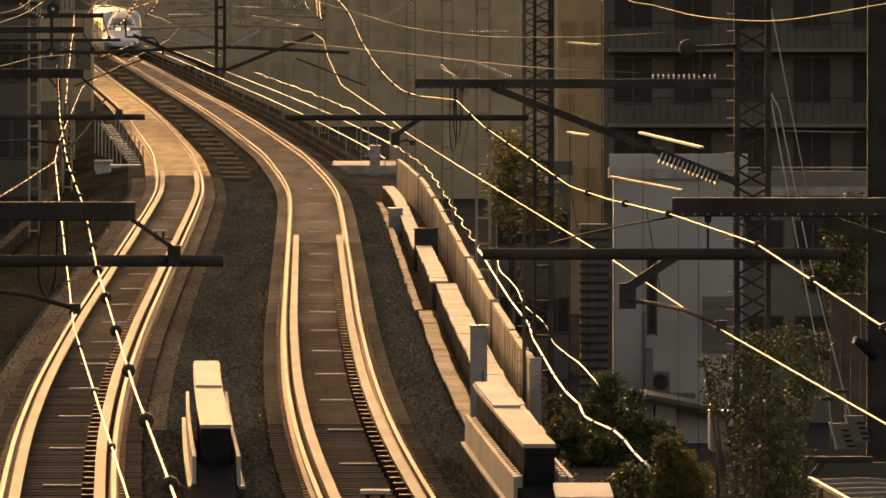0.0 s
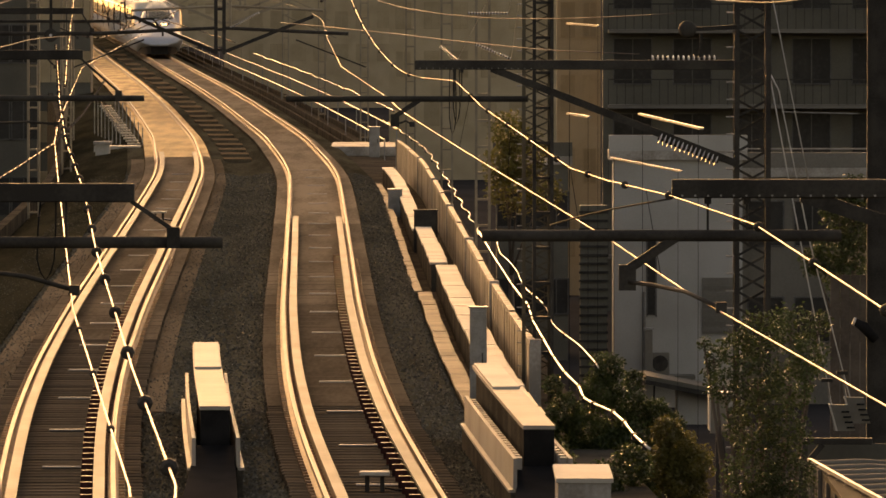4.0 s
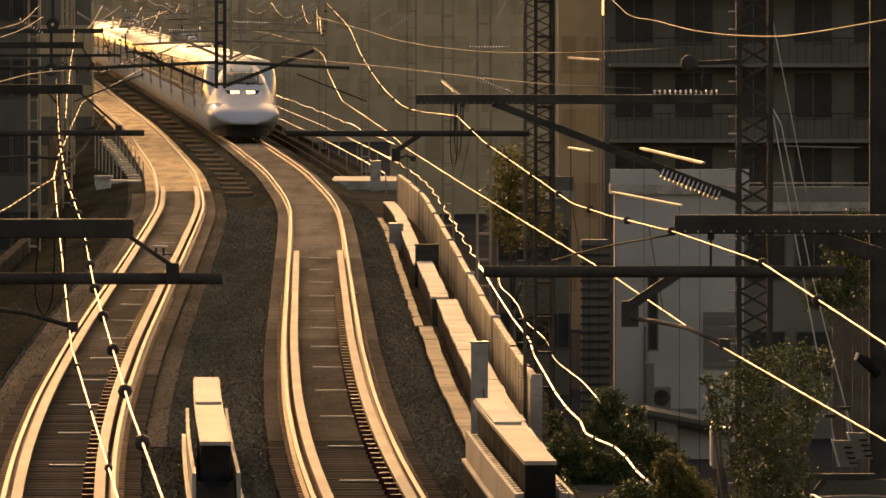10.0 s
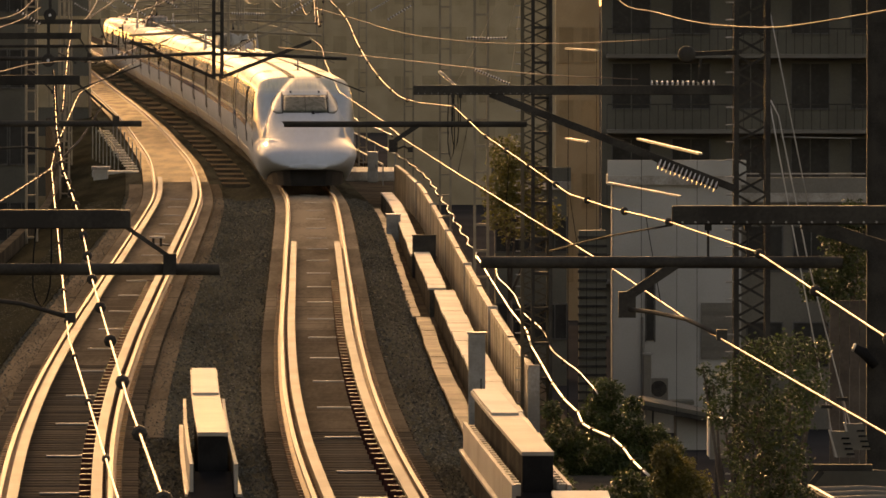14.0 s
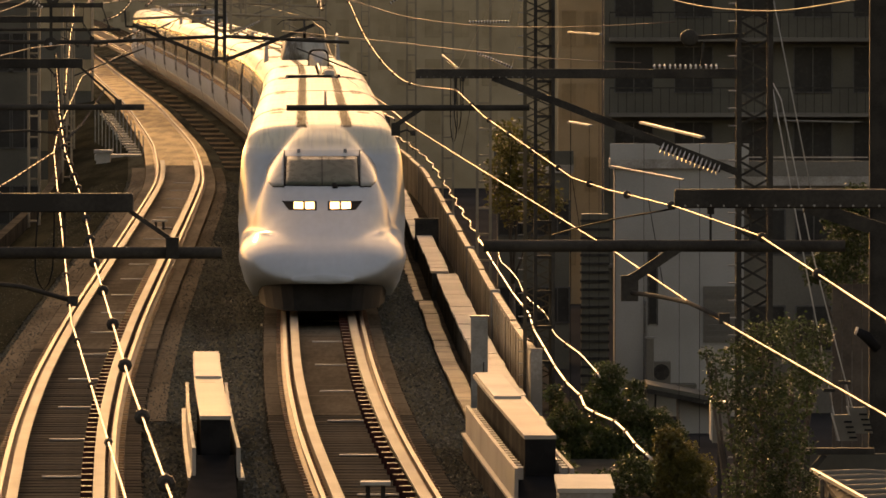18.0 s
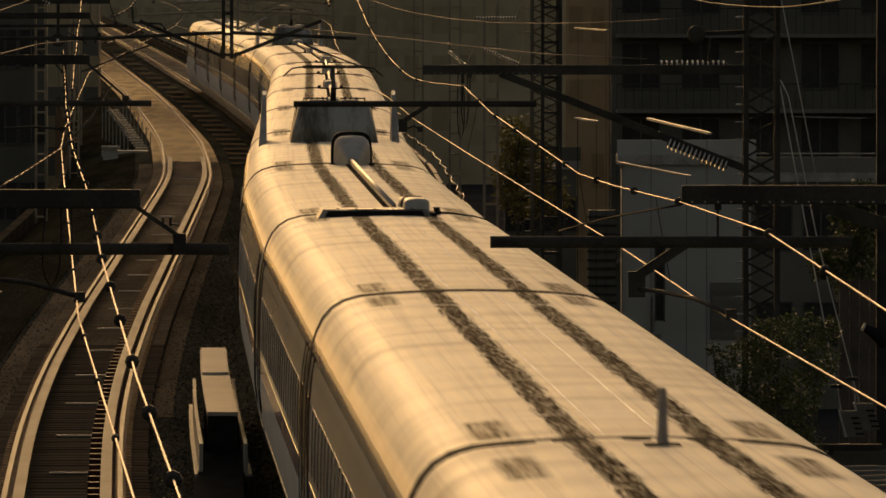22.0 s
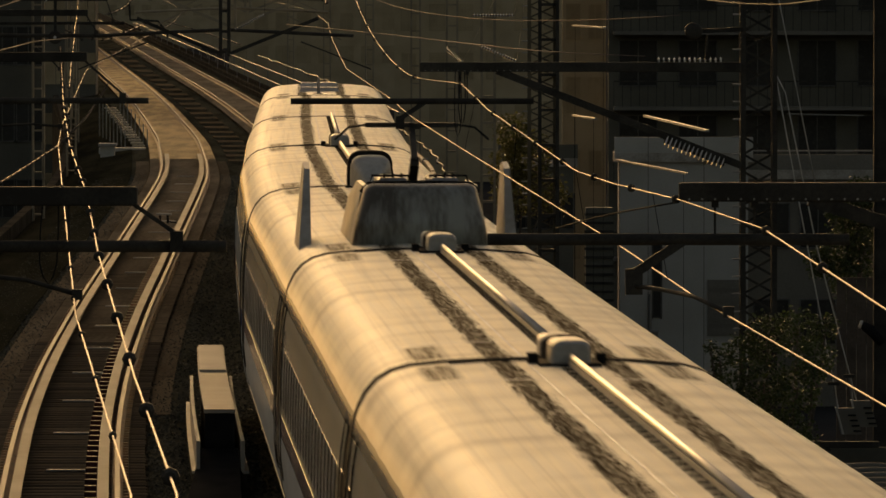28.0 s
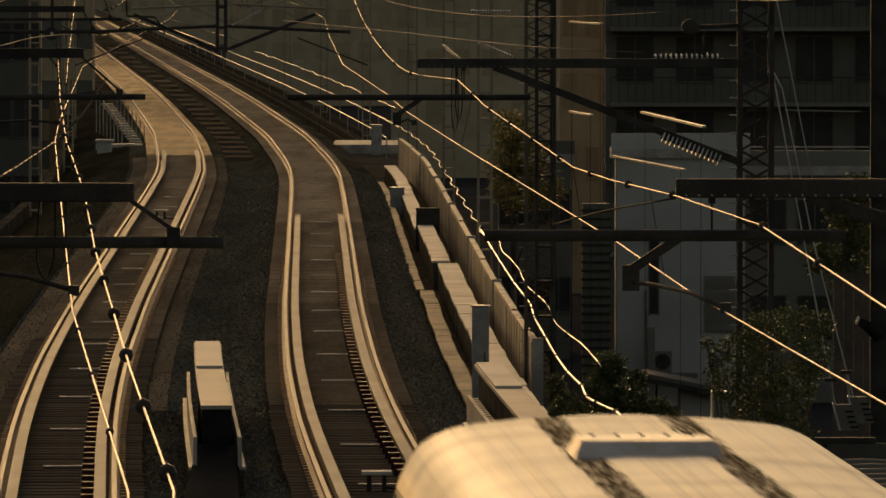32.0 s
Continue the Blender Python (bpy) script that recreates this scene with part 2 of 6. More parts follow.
GREYSTEEL = material("galvanised_steel", (0.33, 0.32, 0.30), 0.45, 0.6, (0.22, 0.21, 0.19), 3, 40, 0.1)
FEEDER = material("weathered_feeder_wire", (0.23, 0.165, 0.13), 0.7, 0.2, (0.15, 0.10, 0.08), 4, 50, 0, spec=0.2)
COPPER = material("bronze_wire", (0.30, 0.21, 0.16), 0.5, 0.7, (0.15, 0.095, 0.07), 4, 50, 0)
PIPE = material("white_conduit", (0.50, 0.46, 0.40), 0.4, 0.1, (0.40, 0.37, 0.32), 2, 20, 0.1)
PORCELAIN = material("porcelain", (0.75, 0.72, 0.68), 0.12, 0, (0.6, 0.56, 0.5), 4, 30, 0)
STUCCO = material("white_house_stucco", (0.46, 0.44, 0.385), 0.85, 0, (0.385, 0.365, 0.315), 0.5, 20, 0.2)
# brown tile, its base colour lifted to imitate haze on the distant blocks
BROWNWALL = material("hazed_brown_wall", (0.52, 0.40, 0.245), 0.85, 0, (0.43, 0.325, 0.19), 0.5, 15, 0.2)
GREYWALL = material("grey_block_wall", (0.20, 0.18, 0.142), 0.8, 0, (0.145, 0.129, 0.102), 0.4, 12, 0.2)
DARKWALL = material("dark_panel_wall", (0.135, 0.124, 0.092), 0.8, 0, (0.098, 0.09, 0.066), 0.5, 12, 0.2)
GLASS = glass("dark_window_glass", (0.055, 0.052, 0.046), 0.25)
# panes and frames nearly wall-coloured, so painted haze veils the windows
FARGLASS = material("hazed_far_window", (0.45, 0.345, 0.21), 0.7, 0, (0.38, 0.29, 0.17), 1, 10, 0, spec=0.1)
TRAINGLASS = material("tinted_train_window", (0.02, 0.02, 0.022), 0.15, 0, (0.013, 0.013, 0.015), 2, 20, 0, spec=0.4)
FRAME = material("window_frame_metal", (0.10, 0.095, 0.085), 0.5, 0.3)
LEAF = material("leaf_green", (0.07, 0.10, 0.032), 0.35, 0, (0.035, 0.05, 0.016), 0.9, 9, 0)
LEAFY = material("leaf_yellow", (0.19, 0.17, 0.045), 0.4, 0, (0.09, 0.085, 0.025), 1.2, 9, 0)
for m_ in (LEAF, LEAFY):
    n_, l_ = m_.node_tree.nodes, m_.node_tree.links
    tr_, mx_ = n_.new("ShaderNodeBsdfTranslucent"), n_.new("ShaderNodeMixShader")
    l_.new(n_["Principled BSDF"].inputs["Base Color"].links[0].from_socket, tr_.inputs["Color"])
    mx_.inputs[0].default_value = 0.45
    l_.new(n_["Principled BSDF"].outputs[0], mx_.inputs[1])
    l_.new(tr_.outputs[0], mx_.inputs[2])
    l_.new(mx_.outputs[0], n_["Material Output"].inputs["Surface"])
BARK = material("bark", (0.12, 0.09, 0.065), 0.9, 0, (0.07, 0.05, 0.035), 2, 20, 0.5)
GROUND = material("city_asphalt", (0.055, 0.052, 0.048), 0.9, 0, (0.04, 0.038, 0.035), 0.1, 5, 0.2, spec=0.0)
WHITE = train_white()
BLUE = material("blue_train_band", (0.05, 0.08, 0.20), 0.12, 0, (0.04, 0.065, 0.18), 1, 20, 0, spec=0.3)
SKIRT = material("train_skirt_grey", (0.30, 0.30, 0.30), 0.5, 0, (0.17, 0.16, 0.15), 1.5, 15, 0.1)
UNDERGREY = material("underframe_grey", (0.03, 0.028, 0.026), 0.8, 0, None, 2, 20, 0.1, spec=0.1)
RUBBER = material("black_rubber", (0.022, 0.021, 0.02), 0.85, 0, None, 3, 30, 0.1, spec=0.03)
WINDSHIELD = glass("windscreen_glass", (0.09, 0.10, 0.072), 0.28)
# soot streaks, and a darker tone than FINPAINT for the front's shade
COVER = material("pantograph_cover_paint", (0.40, 0.385, 0.33), 0.42, 0, (0.12, 0.095, 0.065), 1.5, 14, 0.1, stretch=(1.6, 1, 0.4))
FINPAINT = material("fin_paint", (0.50, 0.475, 0.415), 0.45, 0, (0.36, 0.325, 0.265), 2, 14, 0.1)
LAMP = glow("headlamp_lens", (1.0, 0.68, 0.33), 3.2)
SEAM = material("polished_roof_seam", (0.72, 0.69, 0.62), 0.5, 0.1, None, 2, 20, 0)


# ---- mesh helpers ----
def part(name, bm, mat, parent=None, label="", smooth=False, bevel=0.0):
    me = bpy.data.meshes.new(name)
    if bevel:
        bmesh.ops.bevel(bm, geom=bm.edges[:], offset=bevel, segments=1, affect="EDGES", clamp_overlap=True)
    bm.normal_update()
    bm.to_mesh(me)
    bm.free()
    me.materials.append(mat)
    if smooth:
        me.polygons.foreach_set("use_smooth", [True] * len(me.polygons))
    ob = new(name, me)
    if parent:
        ob.parent = parent
    if label:
        ob["label"] = label
    return ob


def thing(name, place, label, category, group="", kind=""):
    ob = new(name)
    ob.location = place
    return tagged(ob, label, category, group, kind)


def box(x0, x1, y0, y1, z0, z1, bm=None):
    bm = bm or bmesh.new()
    v = [bm.verts.new(p) for p in ((x0, y0, z0), (x1, y0, z0), (x1, y1, z0), (x0, y1, z0), (x0, y0, z1), (x1, y0, z1), (x1, y1, z1), (x0, y1, z1))]
    for f in ((3, 2, 1, 0), (4, 5, 6, 7), (0, 1, 5, 4), (1, 2, 6, 5), (2, 3, 7, 6), (3, 0, 4, 7)):
        bm.faces.new([v[i] for i in f])
    return bm


def tube(points, r, n=8, bm=None):
    """A round bar along points; r is one radius or one per point."""
    bm = bm or bmesh.new()
    pts = [Vector(p) for p in points]
    rings = []
    for i, p in enumerate(pts):
        d = (pts[min(i + 1, len(pts) - 1)] - pts[max(i - 1, 0)]).normalized()
        u = d.cross(Vector((0, 0, 1)) if abs(d.z) < 0.9 else Vector((1, 0, 0))).normalized()
        w = u.cross(d)
        rad = r[i] if isinstance(r, (list, tuple)) else r
        rings.append([bm.verts.new(p + (u * math.cos(a) + w * math.sin(a)) * rad) for a in (2 * math.pi * k / n for k in range(n))])
    for a, b in zip(rings, rings[1:]):
        for k in range(n):
            bm.faces.new((a[k], a[(k + 1) % n], b[(k + 1) % n], b[k]))
    bm.faces.new(rings[0][::-1])
    bm.faces.new(rings[-1])
    bmesh.ops.recalc_face_normals(bm, faces=bm.faces[:])
    return bm


def bar(p, q, w, h, bm=None):
    """A straight square bar from p to q."""
    bm = bm or bmesh.new()
    p, q = Vector(p), Vector(q)
    d = (q - p).normalized()
    u = d.cross(Vector((0, 0, 1)) if abs(d.z) < 0.95 else Vector((0, 1, 0))).normalized()
    t = u.cross(d)
    v = []
    for e in (p, q):
        for a, b in ((-1, -1), (1, -1), (1, 1), (-1, 1)):
            v.append(bm.verts.new(e + u * a * w / 2 + t * b * h / 2))
    fs = [bm.faces.new([v[i] for i in f]) for f in ((3, 2, 1, 0), (4, 5, 6, 7), (0, 1, 5, 4), (1, 2, 6, 5), (2, 3, 7, 6), (3, 0, 4, 7))]
    bmesh.ops.recalc_face_normals(bm, faces=fs)
    return bm


# ---- the line of the railway: X of the near track's centre along Y ----
LINE_Y = [-700, -400, -100, 0, 30, 50, 57, 81, 106, 121, 138, 160, 190.7, 235.5, 256.7, 274, 308, 333.7, 377.7, 426, 488, 600, 800, 1000, 1400]
LINE_X = [62, 36, 11.2, 4.2, 2.62, 1.60, 1.27, 0.24, -0.82, -1.42, -1.92, -2.39, -2.91, -3.67, -4.07, -4.62, -5.95, -7.23, -9.49, -12.15, -15.76, -22.24, -34, -46, -71]
_gy = np.arange(-700, 1401, 1.0)
_gx = np.interp(_gy, LINE_Y, LINE_X)
_k = np.hanning(27)
_gx = np.convolve(np.pad(_gx, 13, mode="reflect", reflect_type="odd"), _k / _k.sum(), mode="valid")
TWIN = -4.25   # the other track lies this far to the left


def cx(y):
    return float(np.interp(y, _gy, _gx))


def steps(y0, y1, d):
    k = max(1, round(abs(y1 - y0) / d))
    return [y0 + (y1 - y0) * i / k for i in range(k + 1)]


def along(y0, y1, section, d=4.0, bm=None, capped=True):
    """Extrude a closed section of (offset from the line, z) along the line."""
    bm = bm or bmesh.new()
    rings = [[bm.verts.new((cx(y) + o, y, z)) for o, z in section] for y in steps(y0, y1, d)]
    n = len(section)
    fs = []
    for a, b in zip(rings, rings[1:]):
        for k in range(n):
            fs.append(bm.faces.new((a[k], a[(k + 1) % n], b[(k + 1) % n], b[k])))
    if capped:
        fs.append(bm.faces.new(rings[0]))
        fs.append(bm.faces.new(rings[-1][::-1]))
    bmesh.ops.recalc_face_normals(bm, faces=fs)
    return bm


def rect(o0, o1, z0, z1):
    return [(o0, z0), (o1, z0), (o1, z1), (o0, z1)]


# ---- ground and viaduct ----
tagged(part("ground", box(-2500, 2500, -1500, 4000, -9.0, -7.6), GROUND), "dark asphalt city ground far below the viaduct", kind="structure")
tagged(part("viaduct_deck", along(-700, 1390, rect(-8.6, 4.2, -7.59, -0.72), 10), DARKCONCRETE), "weathered concrete railway viaduct", kind="structure")
bed = [(-8.3, -0.71), (-7.2, -0.45), (-5.9, -0.28), (-2.75, -0.28), (-2.3, -0.38), (-1.9, -0.38), (-1.45, -0.28), (1.45, -0.28), (2.0, -0.42), (2.3, -0.71)]
tagged(part("ballast_bed", along(-700, 1390, bed, 5), BALLAST), "dark grey crushed-stone ballast between the tracks", kind="structure")


def stones():
    """Loose stones on the near stretch of ballast."""
    rnd = random.Random(4)
    verts, faces = [], []
    for i in range(110000):
        y = 97 + 170 * rnd.random() ** 1.8
        o = rnd.uniform(-7.2, 2.1)
        z = float(np.interp(o, [p[0] for p in bed], [p[1] for p in bed]))
        r = rnd.uniform(0.014, 0.036)
        c = Vector((cx(y) + o, y, z + r * 0.2))
        k = len(verts)
        for d in ((1, 0, 0), (-0.5, 0.87, 0), (-0.5, -0.87, 0)):
            verts.append(c + Vector(d) * r * rnd.uniform(0.7, 1.3))
        a = rnd.uniform(-0.6, 0.6) * r
        verts.append(c + Vector((a, rnd.uniform(-0.6, 0.6) * r, r * rnd.uniform(0.7, 1.2))))
        faces += [(k, k + 1, k + 3), (k + 1, k + 2, k + 3), (k + 2, k, k + 3)]
    me = bpy.data.meshes.new("loose_ballast")
    me.from_pydata(verts, [], faces)
    me.materials.append(STONE)
    tagged(new("loose_ballast", me), "loose grey ballast stones scattered on the trackbed", "gravel", kind="stuff")


stones()


def railway_track(o, y_guard, label):
    t = thing("railway_track", (0, 0, 0), label, "railway track", "tracks on the viaduct")
    for s in (-1, 1):
        c = o + s * 0.7525
        head = [(c - 0.0325, -0.035), (c + 0.0325, -0.035), (c + 0.0325, 0.0), (c - 0.0325, 0.0)]
        web = [(c - 0.073, -0.17), (c + 0.073, -0.17), (c + 0.073, -0.15), (c + 0.012, -0.12), (c + 0.012, -0.036), (c - 0.012, -0.036), (c - 0.012, -0.12), (c - 0.073, -0.15)]
        rail = part("rail", along(-600, 1380, web, 4), RUST, t)
        part("rail_head", along(-600, 1380, head, 4), RAIL, rail, "polished steel rail head")
        g = o + s * 0.565
        guard = part("guard_rail", along(-100, y_guard, rect(g - 0.075, g + 0.075, 0.0, 0.03), 4), GUARD, t, "wide pale guard rail inside the running rail")
        part("guard_web", along(-100, y_guard, rect(g + s * 0.05 - 0.012, g + s * 0.05 + 0.012, -0.165, -0.002), 4), RUST, guard)
    me = None
    rnd = random.Random(7)
    for i in range(150):
        y = 96 + 0.62 * i
        if me is None:
            ob = part("sleeper", box(-1.16, 1.16, -0.12, 0.12, -0.36, -0.172), SLEEPER, t, bevel=0.012)
            me = ob.data
        else:
            ob = new("sleeper", me)
            ob.parent = t
        slope = (cx(y + 1) - cx(y - 1)) / 2
        ob.matrix_basis = pose(cx(y) + o + rnd.uniform(-0.02, 0.02), y, rnd.uniform(-0.006, 0.004), 0, 0, -math.degrees(math.atan(slope)) + rnd.uniform(-0.4, 0.4))
    bm = bmesh.new()
    y = 96 + 0.62 * 150
    while y < 640:
        box(cx(y) + o - 1.16, cx(y) + o + 1.16, y - 0.12, y + 0.12, -0.36, -0.172, bm)
        y += 0.62
    part("sleeper_run", bm, FARBOARD, t)["kind"] = "stuff"
    # pale plates laid across the sleepers every few metres
    y = 112.6 if o else 108.8
    while y < 270:
        p_ = part("cross_plate", box(-0.28, 0.28, -0.08, 0.08, -0.17, -0.150), CONCRETE, t, "pale plate between the rails")
        p_.matrix_basis = pose(cx(y) + o + 0.05, y, 0)
        y += 8.75
    # rail fastenings on the near stretch
    bm, braces = bmesh.new(), bmesh.new()
    for i in range(150):
        y = 96 + 0.62 * i
        for s in (-1, 1):
            for e in (-1, 1):
                c = cx(y) + o + s * 0.7525 + e * 0.115
                box(c - 0.04, c + 0.04, y - 0.05, y + 0.05, -0.172, -0.12, bm)
        c = cx(y) + o + 0.455
        if i % 2 == 0:
            box(c - 0.13, c + 0.03, y - 0.11, y + 0.11, -0.172, -0.015, braces)
    part("brace_run", braces, REDRUST, t, "row of red-brown rail braces")["kind"] = "stuff"
    part("fastening_run", bm, RUST, t, "rusty rail clips")["kind"] = "stuff"
    return t


railway_track(0.0, 214, "curved standard-gauge track with bright rails and pale guard rails")
railway_track(TWIN, 283, "curved standard-gauge track beside the busy one, guard rails inside")
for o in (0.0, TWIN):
    # strips get paler further off, with the glancing light in their colour
    for a, b, z, mat in zip((90, 128, 165, 214), (128, 165, 214, 1380), (-0.187, -0.1705, -0.1705, -0.1705), DUST_AND_SHEEN) if not o else zip((90, 150, 200, 284), (150, 200, 284, 1380), (-0.187, -0.1705, -0.1705, -0.1705), DUST_AND_SHEEN[:3] + [SHEEN]):
        tagged(part("trackbed_strip", along(a, b, rect(o - 1.14, o + 1.14, -0.4, z), 5), mat), "rust-dusted brown ballast under the sleepers, far sheen in its colour", kind="structure")

# pale gravel beside the other track
for o0, o1, a, b in ((TWIN - 1.62, TWIN - 1.16, 90, 284), (TWIN + 1.16, TWIN + 1.5, 128, 284)):
    tagged(part("gravel_shoulder", along(a, b, rect(o0, o1, -0.40, -0.262), 5), DUST_AND_SHEEN[1]), "pale dusty gravel shoulder beside the rails", kind="structure")

# darker strip of ballast in place of shade from buildings on the left
dark = [(-8.25, -0.80), (-8.25, -0.66), (-7.2, -0.43), (-6.0, -0.265), (-6.0, -0.80)]
tagged(part("dark_ballast", along(60, 620, dark, 5), gravel_material("shaded_ballast", (0.045, 0.042, 0.027), (0.022, 0.021, 0.014))), "ballast along the other parapet, building shade put into its colour", kind="structure")

# ---- bridge girders over the street ----
def bridge_girder(o, y0, y1, label, ribs=True):
    t = thing("bridge_girder", (cx(y0) + o, y0, -0.7), label, "bridge girder", "girders of the bridge")

    def p(name, bm, mat, text=""):
        ob = part(name, bm, mat, t, text)
        ob.matrix_parent_inverse = Matrix.Translation(t.location).inverted()
        return ob
    mid = (y0 + y1) / 2
    wide = 0.36 if ribs else 0.30
    for a, b in ((y0, mid - 0.01), (mid + 0.01, y1)):
        p("top_flange", along(a, b, rect(o - 0.21, o + 0.21, 0.78, 0.83), 3), GIRDER)
    # dark web colour holds soot and the shadow under the flange
    p("web", along(y0 + 0.02, y1, rect(o - 0.15, o + 0.15, -0.7, 0.778), 3), DARKCONCRETE, "sooty web of the girder, flange shadow put into its colour")
    p("cable_lid", along(mid + 1.0, y1 - 0.2, rect(o - 0.19, o + 0.19, 0.834, 0.87), 3), PALE)
    for s in (-1, 1):
        n = 6
        for k in range(n):
            a = y0 - 1.0 + k * (y1 - y0 - 0.6) / n
            b = a + (y1 - y0 - 0.6) / n - 0.03
            p("side_panel", along(a, b, rect(o + s * wide - 0.025, o + s * wide + 0.025, 0.06, 0.46), 3), GIRDER)
        p("lower_flange", along(y0 - 1.0, y1 - 1.6, rect(o + s * (wide + 0.04) - 0.045, o + s * (wide + 0.04) + 0.045, 0.02, 0.055), 3), GIRDER)
        p("side_base", along(y0 - 1.0, y1 - 1.6, rect(o + s * (wide + 0.02) - 0.04, o + s * (wide + 0.02) + 0.04, -0.7, 0.018), 3), DARKCONCRETE)
        n = 26 if ribs else 0
        for k in range(n):
            y = y0 - 0.6 + k * (y1 - y0 - 1.4) / n
            c = cx(y) + o + s * (wide - 0.07)
            p("stiffener", box(c - 0.045, c + 0.04, y - 0.14, y + 0.14, 0.30, 0.455), GIRDER)
    # the end falls away towards the street; its shade is put in as black
    c = cx(y0) + o
    bm = bmesh.new()
    v = [bm.verts.new(q) for q in ((c - 0.42, y0 - 3.4, -0.7), (c + 0.42, y0 - 3.4, -0.7), (c + 0.34, y0 - 0.02, -0.7), (c - 0.34, y0 - 0.02, -0.7),
                                   (c - 0.40, y0 - 3.4, -0.45), (c + 0.40, y0 - 3.4, -0.45), (c + 0.26, y0 - 0.02, 0.30), (c - 0.26, y0 - 0.02, 0.30))]
    for f in ((3, 2, 1, 0), (4, 5, 6, 7), (0, 1, 5, 4), (1, 2, 6, 5), (2, 3, 7, 6), (3, 0, 4, 7)):
        bm.faces.new([v[i] for i in f])
    p("end_cover", bm, RUBBER, "sloping girder end, coloured black for its shade")
    p("end_plate", box(c - 0.20, c + 0.20, y0 - 0.012, y0 + 0.018, 0.30, 0.77), RUBBER, "end plate coloured black for its shade")
    return t


bridge_girder(-2.11, 110.0, 127.5, "cream-painted steel plate girder between the two tracks", False)
bridge_girder(2.05, 105.5, 121.0, "cream-painted steel plate girder with ribbed sides by the parapet")


# ---- parapet, cable troughs and conduit beside the near track ----
def parapet(y0, y1, o, z1, panel):
    t = thing("parapet", (0, 0, 0), "stained tan concrete parapet panels along the viaduct edge", "parapet")
    y = y0
    k = 0
    while y < y1 - 0.5:
        e = min(y + panel, y1) - 0.05
        ob = part("panel", along(y, e, rect(o - 0.06, o + 0.06, -0.72, z1 + 0.03 * (k % 2)), 3), PARAPET, t)
        for i in range(8):
            c = y + (i + 0.5) * (e - y) / 8
            part("rib", box(cx(c) + o - 0.078, cx(c) + o - 0.062, c - 0.06, c + 0.06, -0.70, z1 - 0.03), PARAPET, ob)
        y += panel
        k += 1
    for y in np.arange(y0, y1, panel * 2):
        part("post", box(cx(y) + o - 0.09, cx(y) + o + 0.1, y - 0.16, y + 0.02, -0.72, z1 + 0.08), CONCRETE, t)
    return t


parapet(136.5, 283, 3.42, 0.40, 12.2)


def trough(y0, y1, o, w, z0, z1, lid, mat, label):
    t = thing("cable_trough", (0, 0, 0), label, "cable trough", "cable troughs beside the track")
    # the channel takes a darker concrete than its lids
    part("channel", along(y0, y1, rect(o - w / 2 + 0.02, o + w / 2 - 0.02, z0, z1 - 0.05), 4), DARKCONCRETE, t)
    rnd = random.Random(int(y0))
    y = y0
    while y < y1 - 0.1:
        e = min(y + lid, y1)
        j = rnd.uniform(-0.015, 0.015)
        part("lid", along(y + 0.012, e - 0.012, rect(o - w / 2 + j, o + w / 2 + j, z1 - 0.05, z1 + rnd.uniform(-0.006, 0.01)), 4), mat, t)
        y = e
    return t


trough(124.5, 184, 2.86, 0.46, -0.72, -0.10, 2.0, PALE, "raised cable trough with pale concrete lids")
trough(184.2, 208, 2.72, 0.40, -0.72, -0.05, 2.0, PALE, "raised cable trough with pale concrete lids, a step higher")
trough(208.4, 268, 2.62, 0.36, -0.72, -0.12, 2.4, PALE, "narrow cable trough with pale concrete lids")
trough(133, 178, 2.30, 0.30, -0.72, -0.46, 2.4, TANLID, "low weathered tan cable trough beside the ballast")
trough(179, 262, 2.12, 0.26, -0.72, -0.48, 2.4, TANLID, "low weathered tan cable trough beside the ballast")


def steel_cabinet(x0, x1, y, d, z0, z1, label, mat=GREYSTEEL):
    t = thing("cabinet", ((x0 + x1) / 2, y, z0), label, "cabinet")
    w = x1 - x0
    h = z1 - z0
    part("body", box(-w / 2, w / 2, 0, d, 0, h - 0.03), mat, t, bevel=0.008)
    part("cap", box(-w / 2 - 0.02, w / 2 + 0.02, -0.02, d + 0.02, h - 0.028, h), mat, t)
    part("door", box(-w / 2 + 0.03, w / 2 - 0.03, -0.014, -0.002, 0.06, h - 0.08), mat, t)
    part("door_handle", box(w / 2 - 0.08, w / 2 - 0.06, -0.03, -0.015, h * 0.45, h * 0.6), DARKSTEEL, t)
    return t


steel_cabinet(0.446, 0.725, 133, 0.25, -0.72, 1.178, "flat grey steel cabinet standing by the parapet")
steel_cabinet(-0.731, -0.129, 208.0, 0.3, -0.72, 0.388, "low dark box at the end of the cable lids", DARKSTEEL)
steel_cabinet(-1.584, -1.172, 236, 0.5, -0.72, 0.102, "small grey box beside the low trough")
steel_cabinet(-2.751, -2.367, 305, 0.4, -0.72, 0.431, "pale grey cabinet on the crossing slab")
crossing = thing("crossing_slab", (-2.886, 308, -0.72), "flat concrete slab crossing the cable troughs", "slab")
part("slab", box(-1.35, 1.3, -1.2, 6, 0, 0.36), CONCRETE, crossing, bevel=0.02)


def wavy(y0, y1, o, z, amp, d, seed):
    """A cable that sags between its clips and wanders a little."""
    rnd = random.Random(seed)
    ph = [rnd.uniform(0, 6.28) for _ in range(4)]
    pts = []
    for y in steps(y0, y1, d / 10):
        w = math.sin(y * 6.28 / d + ph[0]) * 0.5 + math.sin(y * 2.9 / d + ph[1]) * 0.6 + math.sin(y * 11.3 / d + ph[2]) * 0.25
        pts.append((cx(y) + o + 0.05 * math.sin(y * 4.1 / d + ph[3]), y, z + amp * w))
    return pts


